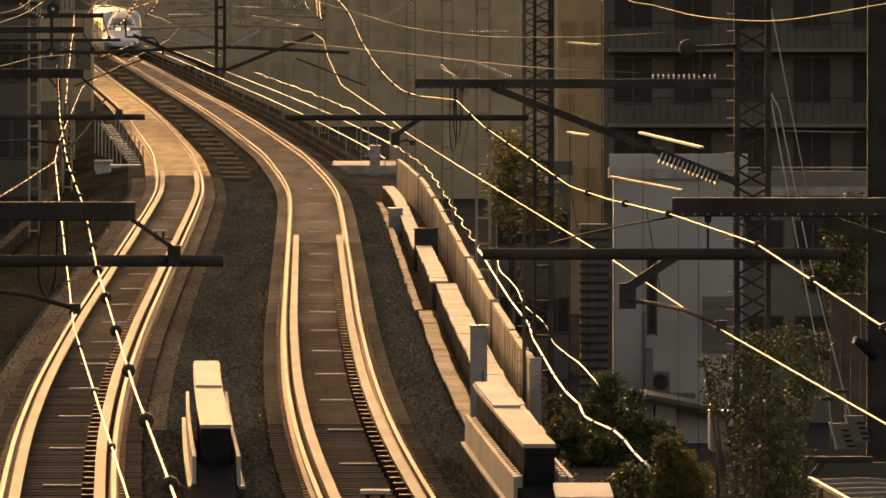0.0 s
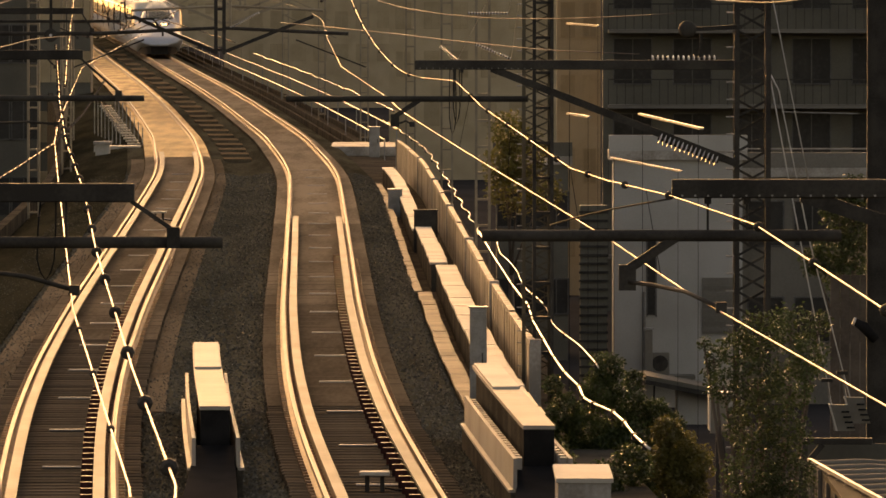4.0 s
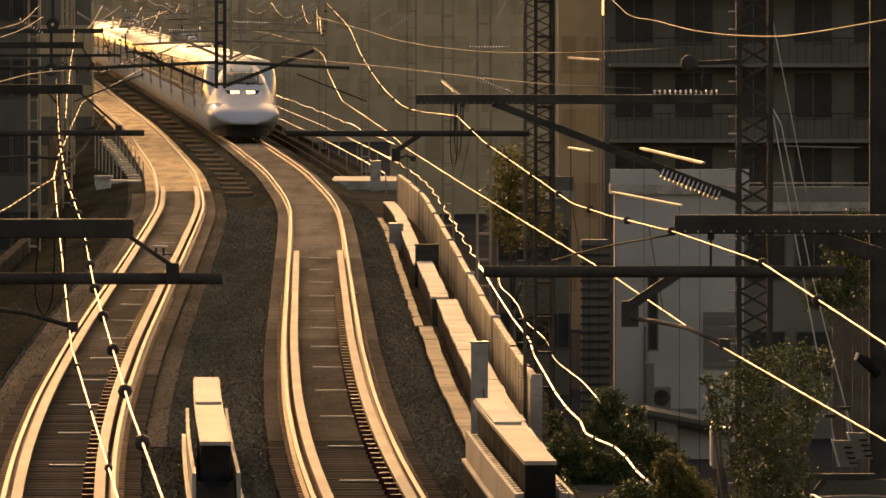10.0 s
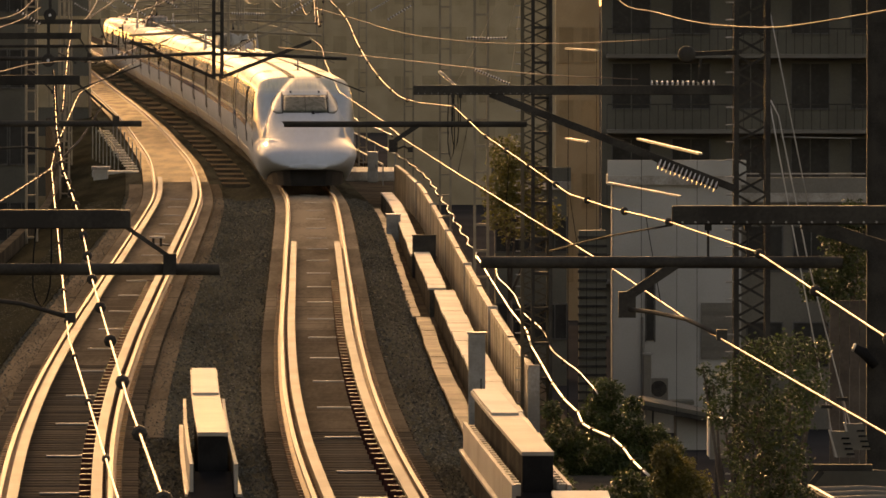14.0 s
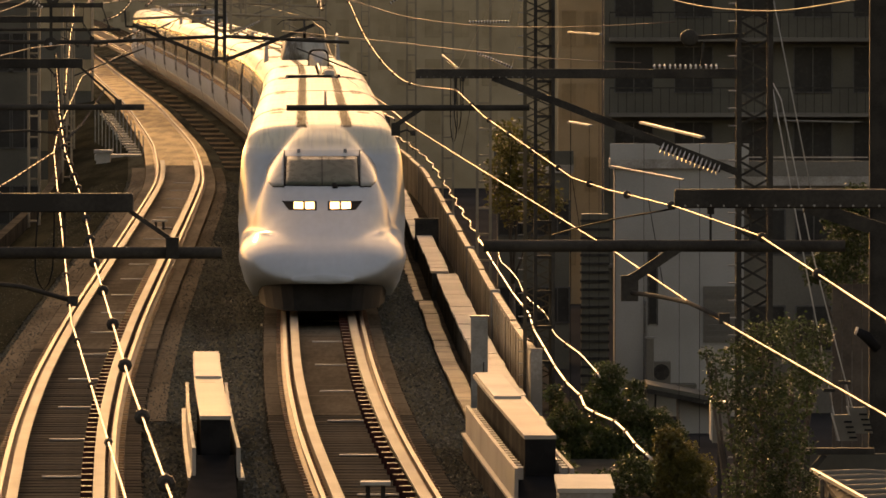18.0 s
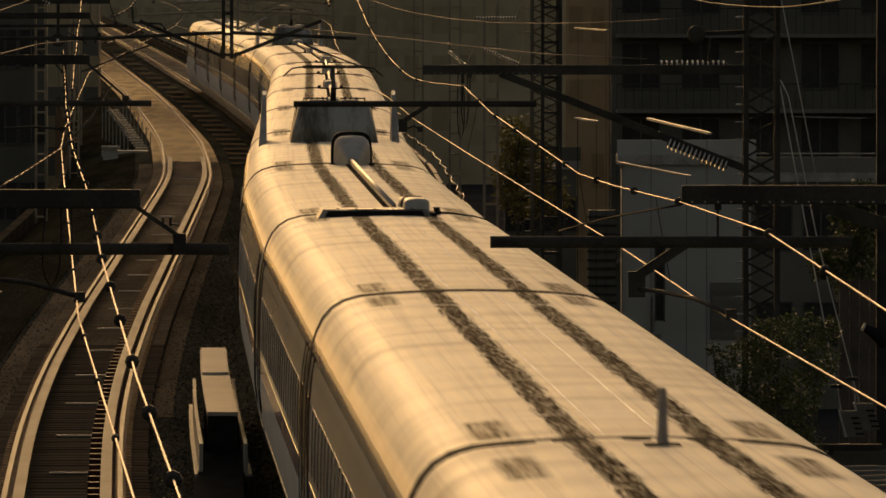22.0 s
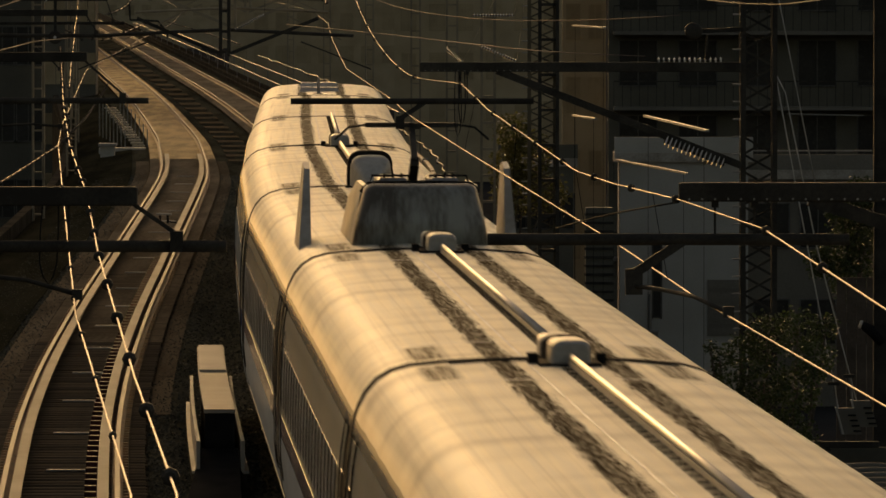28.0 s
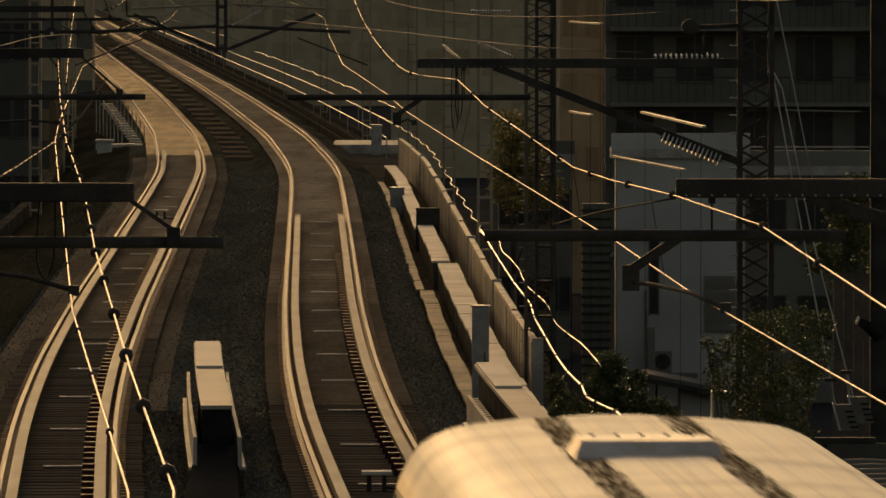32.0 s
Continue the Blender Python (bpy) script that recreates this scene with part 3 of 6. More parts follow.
def conduit(pts, r, label, mat=PIPE, stride=9):
    t = thing("cable_conduit", pts[0], label, "cable conduit")
    off_ = Vector(pts[0])
    part("pipe", tube([Vector(p) - off_ for p in pts], r, 8), mat, t, smooth=True)
    for p in pts[1:-1:stride]:
        d = Vector(p) - off_
        part("clip", box(d.x - 0.03, d.x + 0.03, d.y - 0.10, d.y + 0.10, d.z - r - 0.05, d.z + r + 0.006), DARKSTEEL, t)
    return t


conduit([(2.662, 104, 0.615), (2.614, 105, 0.612), (2.529, 107, 0.617), (2.458, 109.5, 0.644), (2.347, 111.5, 0.669), (2.111, 113.5, 0.674), (2.011, 115.5, 0.643), (1.989, 118, 0.671), (1.843, 122, 0.661), (1.727, 126, 0.7), (1.631, 131, 0.743), (1.534, 138, 0.727), (1.51, 143, 0.77), (1.278, 151, 0.823), (0.98, 163, 0.959), (0.783, 175, 0.967)], 0.017, "wavy white cable conduit slung along the parapet top", PIPE, 1)
conduit(wavy(175, 300, 3.60, 0.70, 0.014, 6, 5), 0.009, "wavy white cable conduit slung along the parapet top")
conduit(wavy(122, 175, 3.80, 0.72, 0.022, 11, 8), 0.011, "thin pale cable beside the parapet")
conduit(wavy(305, 480, 4.1, 1.0, 0.035, 11, 3), 0.016, "wavy cable slung on posts beside the far curve")
conduit(wavy(112, 170, TWIN - 2.6, 0.0, 0.02, 8, 4), 0.018, "wavy pale cable along the other parapet")
for o, z0, z1, w, lab in ((2.45, -0.7, -0.4, 0.10, "low pale concrete kerb along the far curve"), (3.0, -0.7, -0.4, 0.10, "low pale concrete kerb along the far curve"),
                          (3.95, -0.72, -0.5, 0.12, "low concrete edge along the far curve")):
    tagged(part("kerb", along(312, 900, rect(o - w / 2, o + w / 2, z0, z1), 6), DARKCONCRETE), lab, kind="structure")
for o, z in ((3.95, 0.45), (3.5, 0.05)):
    pts = [(cx(y) + o, y, z) for y in steps(300, 820, 20)]
    rail_t = thing("guard_railing", pts[0], "long thin steel railing along the far curve", "railing", "railings along the far curve")
    part("bar", tube([Vector(p) - Vector(pts[0]) for p in pts], 0.024, 6), GREYSTEEL, rail_t)
    for p in pts[:-1]:
        d = Vector(p) - Vector(pts[0])
        part("post", box(d.x - 0.02, d.x + 0.02, d.y - 0.02, d.y + 0.02, -0.72 - z, -0.03), GREYSTEEL, rail_t)
tagged(part("wall_west", along(60, 900, rect(TWIN - 4.3, TWIN - 4.05, -0.72, -0.3), 6), DARKCONCRETE), "stained parapet wall on the other side", kind="structure")


# ---- stair and hut beside the other track ----
stair = thing("steel_stair", (-12.335, 303, -7.6), "steel inspection stair beside the other track", "stair")
for i in range(16):
    u = i / 15
    x = -11.527 * (1 - u) + -13.708 * u - stair.location.x
    y = 27 * u
    z = -0.141 * (1 - u) + 0.746 * u + 7.6
    part("tread", box(x - 0.22, x + 0.24, y, y + 0.5, z - 0.05, z), PALE, stair)
    if i % 2:
        for s in (-1, 1):
            part("baluster", box(x + s * 0.42 - 0.02, x + s * 0.42 + 0.02, y, y + 0.05, 6.0, z + 0.5), GREYSTEEL, stair)
part("landing", box(-0.6, 1.1, -1.5, -0.1, 0, -0.22 + 7.6), PALE, stair)
part("handrail", tube([(-11.527 - stair.location.x - 0.42, 0, -0.141 + 8.1), (-13.708 - stair.location.x - 0.42, 27, 0.746 + 8.1)], 0.02), DARKSTEEL, stair)
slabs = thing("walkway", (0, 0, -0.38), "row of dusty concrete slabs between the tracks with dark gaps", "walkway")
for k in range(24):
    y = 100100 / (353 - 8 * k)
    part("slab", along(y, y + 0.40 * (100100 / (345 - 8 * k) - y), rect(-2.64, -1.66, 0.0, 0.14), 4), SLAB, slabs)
hut = thing("relay_hut", (-12.378, 296, -7.6), "small pale relay hut beside the other track", "hut")
part("body", box(-0.25, 0.25, -0.4, 0.6, 0, -0.02 + 7.6), PALE, hut)
part("roof", box(-0.32, 0.32, -0.5, 0.7, -0.02 + 7.602, 0.084 + 7.6), CONCRETE, hut)


def balise(o, y, label):
    t = thing("track_beacon", (cx(y) + o, y, -0.172), label, "track beacon", "beacons between the rails")
    part("plate", box(-0.20, 0.20, -0.16, 0.16, 0.22, 0.27), PALE, t, bevel=0.008)
    for s in (-1, 1):
        part("leg", box(s * 0.10 - 0.03, s * 0.10 + 0.03, -0.05, 0.05, 0, 0.218), DARKSTEEL, t)
    part("cable", tube([(0.1, 0, 0.05), (0.35, -0.1, 0.02), (0.5, -0.05, 0.02)], 0.015, 6), RUBBER, t)


balise(-0.02, 107.6, "pale beacon plate on short legs between the rails")
balise(TWIN + 0.05, 216, "pale beacon plate on short legs between the rails")

# ---- overhead line: wires, brackets, masts ----
def wire(name, pts, r, label, clamps=0.0, mat=COPPER, clamp_r=0.027, sag=0.0, curve=False):
    """A wire through pts; sag lowers the middle of each span. clamps: spacing of the dropper clamps on it. curve: bends softly at pts."""
    full = []
    vs = [Vector(p) for p in pts]
    for j, (a, b) in enumerate(zip(vs, vs[1:])):
        k = max(2, int((b - a).length / (1.2 if curve else 3)))
        h = (b - a).length
        m0 = (b - vs[max(j - 1, 0)]) / max(1e-6, h + (a - vs[max(j - 1, 0)]).length) * h
        e = vs[min(j + 2, len(vs) - 1)]
        m1 = (e - a) / max(1e-6, h + (e - b).length) * h
        for i in range(k):
            u = i / k
            p = a.lerp(b, u)
            if curve:
                p = a * (2 * u**3 - 3 * u**2 + 1) + m0 * (u**3 - 2 * u**2 + u) + b * (3 * u**2 - 2 * u**3) + m1 * (u**3 - u**2)
            p.z -= sag * 4 * u * (1 - u)
            full.append(p)
    full.append(Vector(pts[-1]))
    t = thing(name, full[0], label, "overhead wire", "overhead line wires")
    o = full[0]
    part("strand", tube([p - o for p in full], r, 6), mat, t, smooth=True)
    if clamps:
        run = 0.0
        nxt = clamps / 2
        for a, b in zip(full, full[1:]):
            d = (b - a).length
            while nxt < run + d:
                p = a.lerp(b, (nxt - run) / d) - o
                ob = part("dropper_clamp", tube([p + Vector((0, -0.035, 0)), p + Vector((0, -0.02, 0)), p + Vector((0, 0.02, 0)), p + Vector((0, 0.035, 0))], [clamp_r * 0.6, clamp_r, clamp_r, clamp_r * 0.6], 8), DARKSTEEL, t)
                nxt += clamps
            run += d
    return t


def over(o, z, ys, stag=None):
    return [(cx(y) + o + (stag[i] if stag else 0), y, z) for i, y in enumerate(ys)]


wire("contact_wire", [(3.6, -10, 5.0), (1.95, 35.5, 5.0), (1.44, 47.3, 5.0), (1.16, 56.1, 5.0), (0.2, 81.7, 5.0), (-0.45, 99.7, 5.0), (-0.82, 113, 5.0), (-1.76, 141, 5.0)] + over(0.2, 5.0, (186, 233, 280, 327, 374, 421, 520, 640)), 0.0048, "bronze contact wire over the near track", 0)
wire("messenger_wire", [(2.2, -15, 5.9), (1.79, 32.6, 5.55), (1.66, 42.8, 5.55), (1.34, 47.2, 5.57), (1.115, 54.8, 5.448), (0.95, 60.2, 5.388), (0.607, 71.7, 5.446), (0.39, 78.9, 5.483), (0.14, 87.5, 5.60), (-0.251, 92, 5.572)], 0.0046, "bronze messenger wire with dark dropper clamps over the near track", 5.0)
wire("messenger_wire", [(-0.251, 92, 5.572), (-0.463, 96, 5.57), (-0.664, 101, 5.637), (-0.822, 105, 5.73), (-0.992, 110, 5.854), (-1.211, 117, 6.059), (-1.439, 124, 6.35), (-2.0, 139, 6.7)], 0.0046, "bronze messenger wire rising to the next bracket", 5.0, curve=True)
wire("messenger_wire", [(-2.0, 139, 6.7)] + over(0, 6.3, (186, 233, 280, 327, 374, 421, 520)), 0.007, "bronze messenger wire over the far curve", 6.0, sag=0.5)
wire("contact_wire", [(0.2, 0, 5.0), (-1.17, 30, 5.0), (-2.06, 45, 5.0), (-3.35, 70.6, 5.0), (-4.07, 85, 5.0), (-4.46, 94, 5.0)] + over(TWIN, 5.0, (139, 186, 233, 280, 327, 374, 421, 520, 640)), 0.0055, "bronze contact wire over the other track", 4.5, clamp_r=0.018)
wire("messenger_wire", [(-0.3, 8, 5.55), (-0.75, 22.5, 5.5), (-1.11, 28.8, 5.5), (-1.74, 40.5, 5.5), (-2.24, 50.5, 5.5), (-3.07, 66, 5.45), (-3.97, 84, 5.45), (-4.451, 94, 5.5), (-6.381, 134, 5.466)], 0.0046, "bronze messenger wire with dark dropper clamps over the other track", 3.4)
wire("messenger_wire", [(-5.59, 120, 5.01), (-6.426, 139, 5.293), (-7.329, 160, 5.569), (-8.442, 186, 5.981)] + over(TWIN, 6.3, (233, 280, 327, 374, 421, 520)), 0.007, "bronze messenger wire over the other track's far curve", 4.0, sag=0.15)
wire("feeder_wire", [(1.61, 139.2, 8.2), (1.989, 90, 6.717), (2.103, 80, 6.648), (2.232, 70, 6.599), (2.454, 62, 6.61), (2.575, 57, 6.669), (2.923, 50, 6.825)], 0.0055, "brown feeder wire hanging from mast to mast", mat=FEEDER, curve=True)
wire("feeder_wire", [(-2.177, 139, 6.465), (-1.309, 130, 6.3), (-0.528, 118, 6.175), (0.489, 106, 6.14), (1.48, 98, 6.191), (2.166, 95, 6.243), (2.653, 93, 6.291)], 0.0055, "bronze feeder wire reaching an insulator", mat=FEEDER, curve=True)
wire("feeder_wire", [(-2.761, 139, 5.785), (-1.608, 125, 5.82), (-0.67, 114, 5.844), (0.399, 102, 5.852), (1.302, 95, 5.844), (2.25, 93, 5.823)], 0.0055, "bronze feeder wire anchored at the mast", mat=FEEDER, curve=True)
wire("stay_wire", [(3.74, 93.12, 6.707), (4.006, 93, 5.342), (4.201, 93, 4.366)], 0.008, "thin steel stay wire at the mast", 0, PIPE)
wire("stay_wire", [(3.74, 93.12, 5.667), (3.974, 93, 4.366), (4.461, 93, 1.83), (4.50, 93, 1.70)], 0.009, "thin steel stay wire carrying the balance weights", 0, PIPE)
wire("stay_wire", [(3.76, 93.12, 5.6), (3.857, 93, 5.407), (4.201, 93, 3.716), (4.689, 93, 1.83), (4.71, 93.02, 1.75)], 0.009, "thin steel stay wire carrying the balance weights", 0, PIPE)
wire("feeder_wire", [(-5.9, 47.2, 5.65), (-4.131, 70, 6.462), (-4.386, 80, 6.48), (-4.89, 95, 6.502), (-5.415, 110, 6.577)], 0.0055, "bronze feeder wire beyond the other track", mat=FEEDER, curve=True)
wire("feeder_wire", [(-4.034, 70, 6.119), (-4.541, 85, 6.019), (-4.86, 96, 5.959), (-5.479, 118, 5.77)], 0.0065, "bronze feeder wire over the other track", mat=FEEDER, curve=True)


for pts in ([(-4.61, 82, 4.632), (-4.535, 86, 4.697), (-4.448, 93, 4.808)], [(-4.448, 93, 4.808), (-5.542, 125, 4.491), (-7.062, 170, 4.325)],
            [(-10.364, 300, 4.483), (-7.891, 260, 4.509), (-5.931, 233, 4.393)]):
    wire("tension_wire", pts, 0.007, "thin beaded bronze tension wire over the other track", 0.8, clamp_r=0.02)


# pulleys and slack lines about the far brackets
for pos in ((-6.469, 134.1, 5.614), (-6.675, 139, 6.335)):
    pulley = thing("tension_pulley", pos, "dark steel tension pulley hanging in the overhead line", "pulley", "pulleys of the overhead line")
    part("wheel", tube([(0, -0.04, 0), (0, -0.03, 0), (0, 0.0, 0), (0, 0.03, 0), (0, 0.04, 0)], [0.085, 0.11, 0.095, 0.11, 0.085], 20), DARKSTEEL, pulley)
    part("hub", tube([(0, -0.06, 0), (0, 0.06, 0)], 0.025, 10), PORCELAIN, pulley)
    part("hanger", bar((0, 0.05, 0), (0, 0.05, 0.6), 0.05, 0.012), DARKSTEEL, pulley)
wire("feeder_wire", [(-4.867, 88, 6.518), (-4.886, 93, 6.555), (-4.961, 97, 6.617), (-4.976, 100, 6.744)], 0.006, "bronze feeder wire beyond the other track", mat=FEEDER, curve=True)
wire("feeder_wire", [(-8.378, 186, 5.905), (-8.207, 188, 6.009), (-8.134, 190, 6.223), (-8.06, 192, 6.508)], 0.018, "thick bronze feeder wire rising over the far bracket", mat=FEEDER, curve=True)
wire("feeder_wire", [(-8.311, 188, 5.893), (-8.004, 190, 6.17), (-7.82, 192, 6.348), (-7.699, 194, 6.503)], 0.012, "bronze feeder wire rising over the far bracket", mat=FEEDER, curve=True)
wire("tension_wire", [(-9.447, 225, 5.3), (-9.098, 228, 5.467), (-8.961, 231, 5.702), (-8.882, 234, 6.01), (-8.761, 236, 6.362)], 0.012, "beaded bronze tension wire at the far bracket", 0.9, clamp_r=0.04, curve=True)
wire("tension_wire", [(-10.024, 226, 4.649), (-9.574, 228, 4.581), (-9.291, 230, 4.703), (-9.008, 233, 4.835), (-8.698, 236, 5.004)], 0.014, "beaded bronze tension wire arching over the other track", 1.1, clamp_r=0.045, curve=True)
wire("tension_wire", [(-8.553, 233, 5.642), (-8.398, 235, 5.843), (-8.29, 238, 6.291)], 0.012, "beaded bronze tension wire rising from the bracket", 0.9, clamp_r=0.045, curve=True)
wire("cantilever_tube", [(-9.119, 233, 5.563), (-9.089, 233, 5.094), (-8.296, 233, 5.062), (-8.021, 233, 4.722), (-8.021, 233, 4.576)], 0.035, "dark bent cantilever tube of the far bracket", mat=DARKSTEEL)


# droppers of the near span, from the messenger wire down to the contact wire, and slack jumper loops
for y, xm, zm, xc in ((50.0, 1.26, 5.52, 1.35), (60.2, 0.95, 5.39, 1.01), (71.7, 0.607, 5.446, 0.575), (82.5, 0.28, 5.53, 0.17)):
    wire("dropper", [(xm, y, zm), ((xm + xc) / 2, y, (zm + 5.0) / 2), (xc, y, 5.0)], 0.0028, "thin dark dropper between messenger and contact wire", 0, RUBBER)
for x, z in ((0.115, 4.90), (0.16, 5.02)):
    wire("jumper_loop", [(x - 0.03, 93, 5.66), (x - 0.035, 93, z + 0.2), (x, 93, z), (x + 0.04, 93, z + 0.2), (x + 0.03, 93, 5.66)], 0.007, "slack black jumper cable looped under the bracket", 0, RUBBER, curve=True)
wire("jumper_loop", [(-2.35, 47.2, 5.55), (-2.37, 47.2, 5.2), (-2.32, 47.2, 5.08), (-2.27, 47.2, 5.2), (-2.26, 47.2, 5.55)], 0.005, "slack black jumper cable looped under the bracket", 0, RUBBER, curve=True)


def insulator(p, q, n, r, label, tie=None):
    """A string of porcelain sheds from p to q."""
    p, q = Vector(p), Vector(q)
    t = thing("insulator", p, label, "insulator", "insulators of the overhead line")
    d = (q - p)
    part("rod", tube([(0, 0, 0), d], r * 0.42, 6), DARKSTEEL, t)
    if tie:
        part("tie_rod", tube([d, Vector(tie) - p], 0.0022, 5), RUBBER, t)
    u = d.normalized()
    for k in range(n):
        c = d * ((k + 0.5) / n)
        h = d.length / n * 0.2
        part("shed", tube([c - u * h, c - u * h * 0.3, c + u * h * 0.3, c + u * h], [r * 0.5, r, r, r * 0.5], 10), PORCELAIN, t)
    return t


def bracket(beam, pipe, arm, z_beam, z_pipe, y, hang, brace, group_label, pull=None, near=0.0):
    """A cantilever: box beam, tube below, steady arm that holds the contact wire."""
    t = thing("cantilever_bracket", (beam[0], y, z_beam), group_label, "cantilever bracket", "brackets of the overhead line")
    o = Vector((beam[0], y, z_beam))

    def p(name, bm, mat=DARKSTEEL, **kw):
        ob = part(name, bm, mat, t, **kw)
        ob.matrix_parent_inverse = Matrix.Translation(o).inverted()
        return ob
    p("box_beam", box(beam[0], beam[1], y - 0.05, y + 0.05, z_beam - 0.055, z_beam + 0.055), bevel=0.008)
    n = int((beam[1] - beam[0]) / 0.075)
    for k in range(min(n, 18)):
        x = beam[0] + 0.06 + 0.075 * k
        p("bolt", tube([(x, y - 0.060, z_beam - 0.040), (x, y - 0.051, z_beam - 0.040)], 0.007, 6), GREYSTEEL)
    p("tube", tube([(pipe[0], y, z_pipe), (pipe[1], y, z_pipe)], 0.036, 10), smooth=True)
    if pull:
        # the contact wire is drawn from the far side, and a strut props the tube's end
        p("strut", bar((beam[1] - 0.02, y, z_beam - 0.05), (pull[0], y, z_pipe + 0.07), 0.025, 0.025))
        p("strut_clip", box(pull[0] - 0.04, pull[0] + 0.035, y - 0.05, y + 0.05, z_pipe - 0.03, z_pipe + 0.09))
        p("steady_arm", tube([(pull[1], y, pull[2]), ((pull[1] + arm[1]) / 2, y, (pull[2] + 5.03) / 2 + 0.02), (arm[1], y, 5.02)], 0.014, 8), smooth=True)
        p("clamp", box(arm[1] - 0.03, arm[1] + 0.03, y - 0.03, y + 0.03, 4.99, 5.05))
        for x in hang:
            p("hanger", tube([(x, y, z_pipe), (x, y, z_beam - 0.05)], 0.008, 6))
        return t
    s = 1 if arm[1] > arm[0] else -1
    p("drop_lug", bar((arm[0] + s * 0.30, y, z_pipe), (arm[0], y, z_pipe - 0.2), 0.045, 0.055))
    p("drop_plate", box(arm[0] - 0.05, arm[0] + 0.05, y - 0.04, y + 0.04, z_pipe - 0.32, z_pipe - 0.17))
    e = near
    p("steady_arm", tube([(arm[0], y, z_pipe - 0.27), (arm[0] * 0.7 + arm[1] * 0.3, y - e * 0.15, z_pipe - 0.275), (arm[0] * 0.35 + arm[1] * 0.65, y - e * 0.5, 5.06), (arm[1], y - e, 5.015)], 0.013, 8), smooth=True)
    p("clamp", box(arm[1] - 0.03, arm[1] + 0.03, y - e - 0.03, y - e + 0.03, 4.99, 5.05))
    for x in hang:
        p("hanger", tube([(x, y, z_pipe), (x, y, z_beam - 0.05)], 0.008, 6))
        p("hanger_clip", box(x - 0.02, x + 0.02, y - 0.03, y + 0.03, z_beam - 0.09, z_beam - 0.056))
    if brace:
        p("brace", bar((brace[0], y, z_beam - 0.04), (brace[1], y, brace[2]), 0.07, 0.085))
    return t


# the pair at the first support
bracket((1.34, 5.4), (0.23, 2.33), (1.08, 1.55), 5.615, 5.34, 47.2, (1.55, 1.78), (2.1, 4.2, 4.9), "dark steel bracket with box beam and steady arm near the camera", None, 2.3)
bracket((-6.0, -1.80), (-6.0, -1.285), (-1.58, -2.152), 5.591, 5.3, 47.2, (-2.2,), None, "dark steel bracket reaching over the other track", (-1.571, -2.72, 5.135))
# the pair at the second support
bracket((-0.319, 3.356), (-1.795, 0.982), (-0.546, -0.351), 5.70, 5.309, 93.0, (0.137, 0.221), (0.559, 3.356, 4.574), "dark steel bracket on the lattice mast")
bracket((-8.5, -4.123), (-8.5, -3.421), (-3.733, -4.429), 5.816, 5.316, 93.0, (-4.396,), None, "dark steel bracket reaching over the other track, a span further", (-3.713, -5.099, 5.029))

# further brackets over the other track, half hidden behind one another
bracket((-9.5, -6.163), (-9.5, -5.793), (-5.968, -6.649), 5.979, 5.591, 139.4, (-6.454,), None, "dark steel bracket reaching over the other track on the curve", (-6.017, -7.037, 5.377))
bracket((-11.5, -7.791), (-11.5, -7.401), (-7.726, -8.377), 5.959, 5.4, 186.4, (-8.246,), None, "dark steel bracket reaching over the other track on the curve", (-7.661, -8.767, 5.244))


def lattice_mast(x, y, z0, z1, w, label, steel=DARKSTEEL):
    t = thing("lattice_mast", (x, y, z0), label, "mast", "masts of the overhead line")
    h = z1 - z0
    for a in (-1, 1):
        for b in (-1, 1):
            part("leg", box(a * w / 2 - 0.03, a * w / 2 + 0.03, b * w / 2 - 0.03, b * w / 2 + 0.03, 0, h), steel, t)
    k = 0
    z = max(0.0, h - 9.5)
    while z < h - 0.3:
        s = 1 if k % 2 else -1
        for b in (-1, 1):
            part("lacing", bar((-s * b * w / 2, b * w / 2, z), (s * b * w / 2, b * w / 2, z + 0.2), 0.010, 0.028), steel, t)
        part("step_bolt", tube([(-w / 2 - 0.03, -w / 2, z), (-w / 2 - 0.12, -w / 2, z)], 0.010, 5), GREYSTEEL, t)
        z += 0.2
        k += 1
    return t


lattice_mast(3.56, 93.3, -7.6, 9.0, 0.36, "dark lattice steel mast carrying a bracket")
lattice_mast(1.614, 139.3, -7.6, 9.0, 0.44, "lattice steel mast carrying the next bracket, paled by painted haze", MIDSTEEL)
insulator((2.38, 93, 5.777), (3.148, 93, 5.777), 13, 0.036, "porcelain insulator string at the mast")
insulator((2.469, 92.9, 4.863), (3.157, 92.9, 4.59), 14, 0.066, "porcelain insulator string on the brace")
insulator((-0.031, 110, 5.715), (0.2, 110, 5.523), 14, 0.028, "ribbed white porcelain insulator string on the overhead line", (1.5, 139.2, 7.6))
insulator((0.438, 108, 5.769), (0.914, 108, 5.565), 14, 0.028, "ribbed white porcelain insulator string on the overhead line", (1.5, 139.2, 7.6))
insulator((0.369, 120, 6.085), (0.973, 120, 6.085), 14, 0.028, "ribbed white porcelain insulator string on the overhead line", (1.5, 139.2, 7.6))
insulator((-3.635, 139, 5.688), (-3.13, 139, 5.96), 14, 0.028, "ribbed white porcelain insulator string on the overhead line", (-3.13, 139, 8.02))
insulator((-3.587, 139, 6.368), (-3.004, 139, 6.349), 14, 0.028, "ribbed white porcelain insulator string on the overhead line", (-3.004, 139, 8.02))
insulator((-4.705, 139, 6.232), (-4.141, 139, 6.232), 14, 0.028, "ribbed white porcelain insulator string on the overhead line", (-4.141, 139, 8.02))
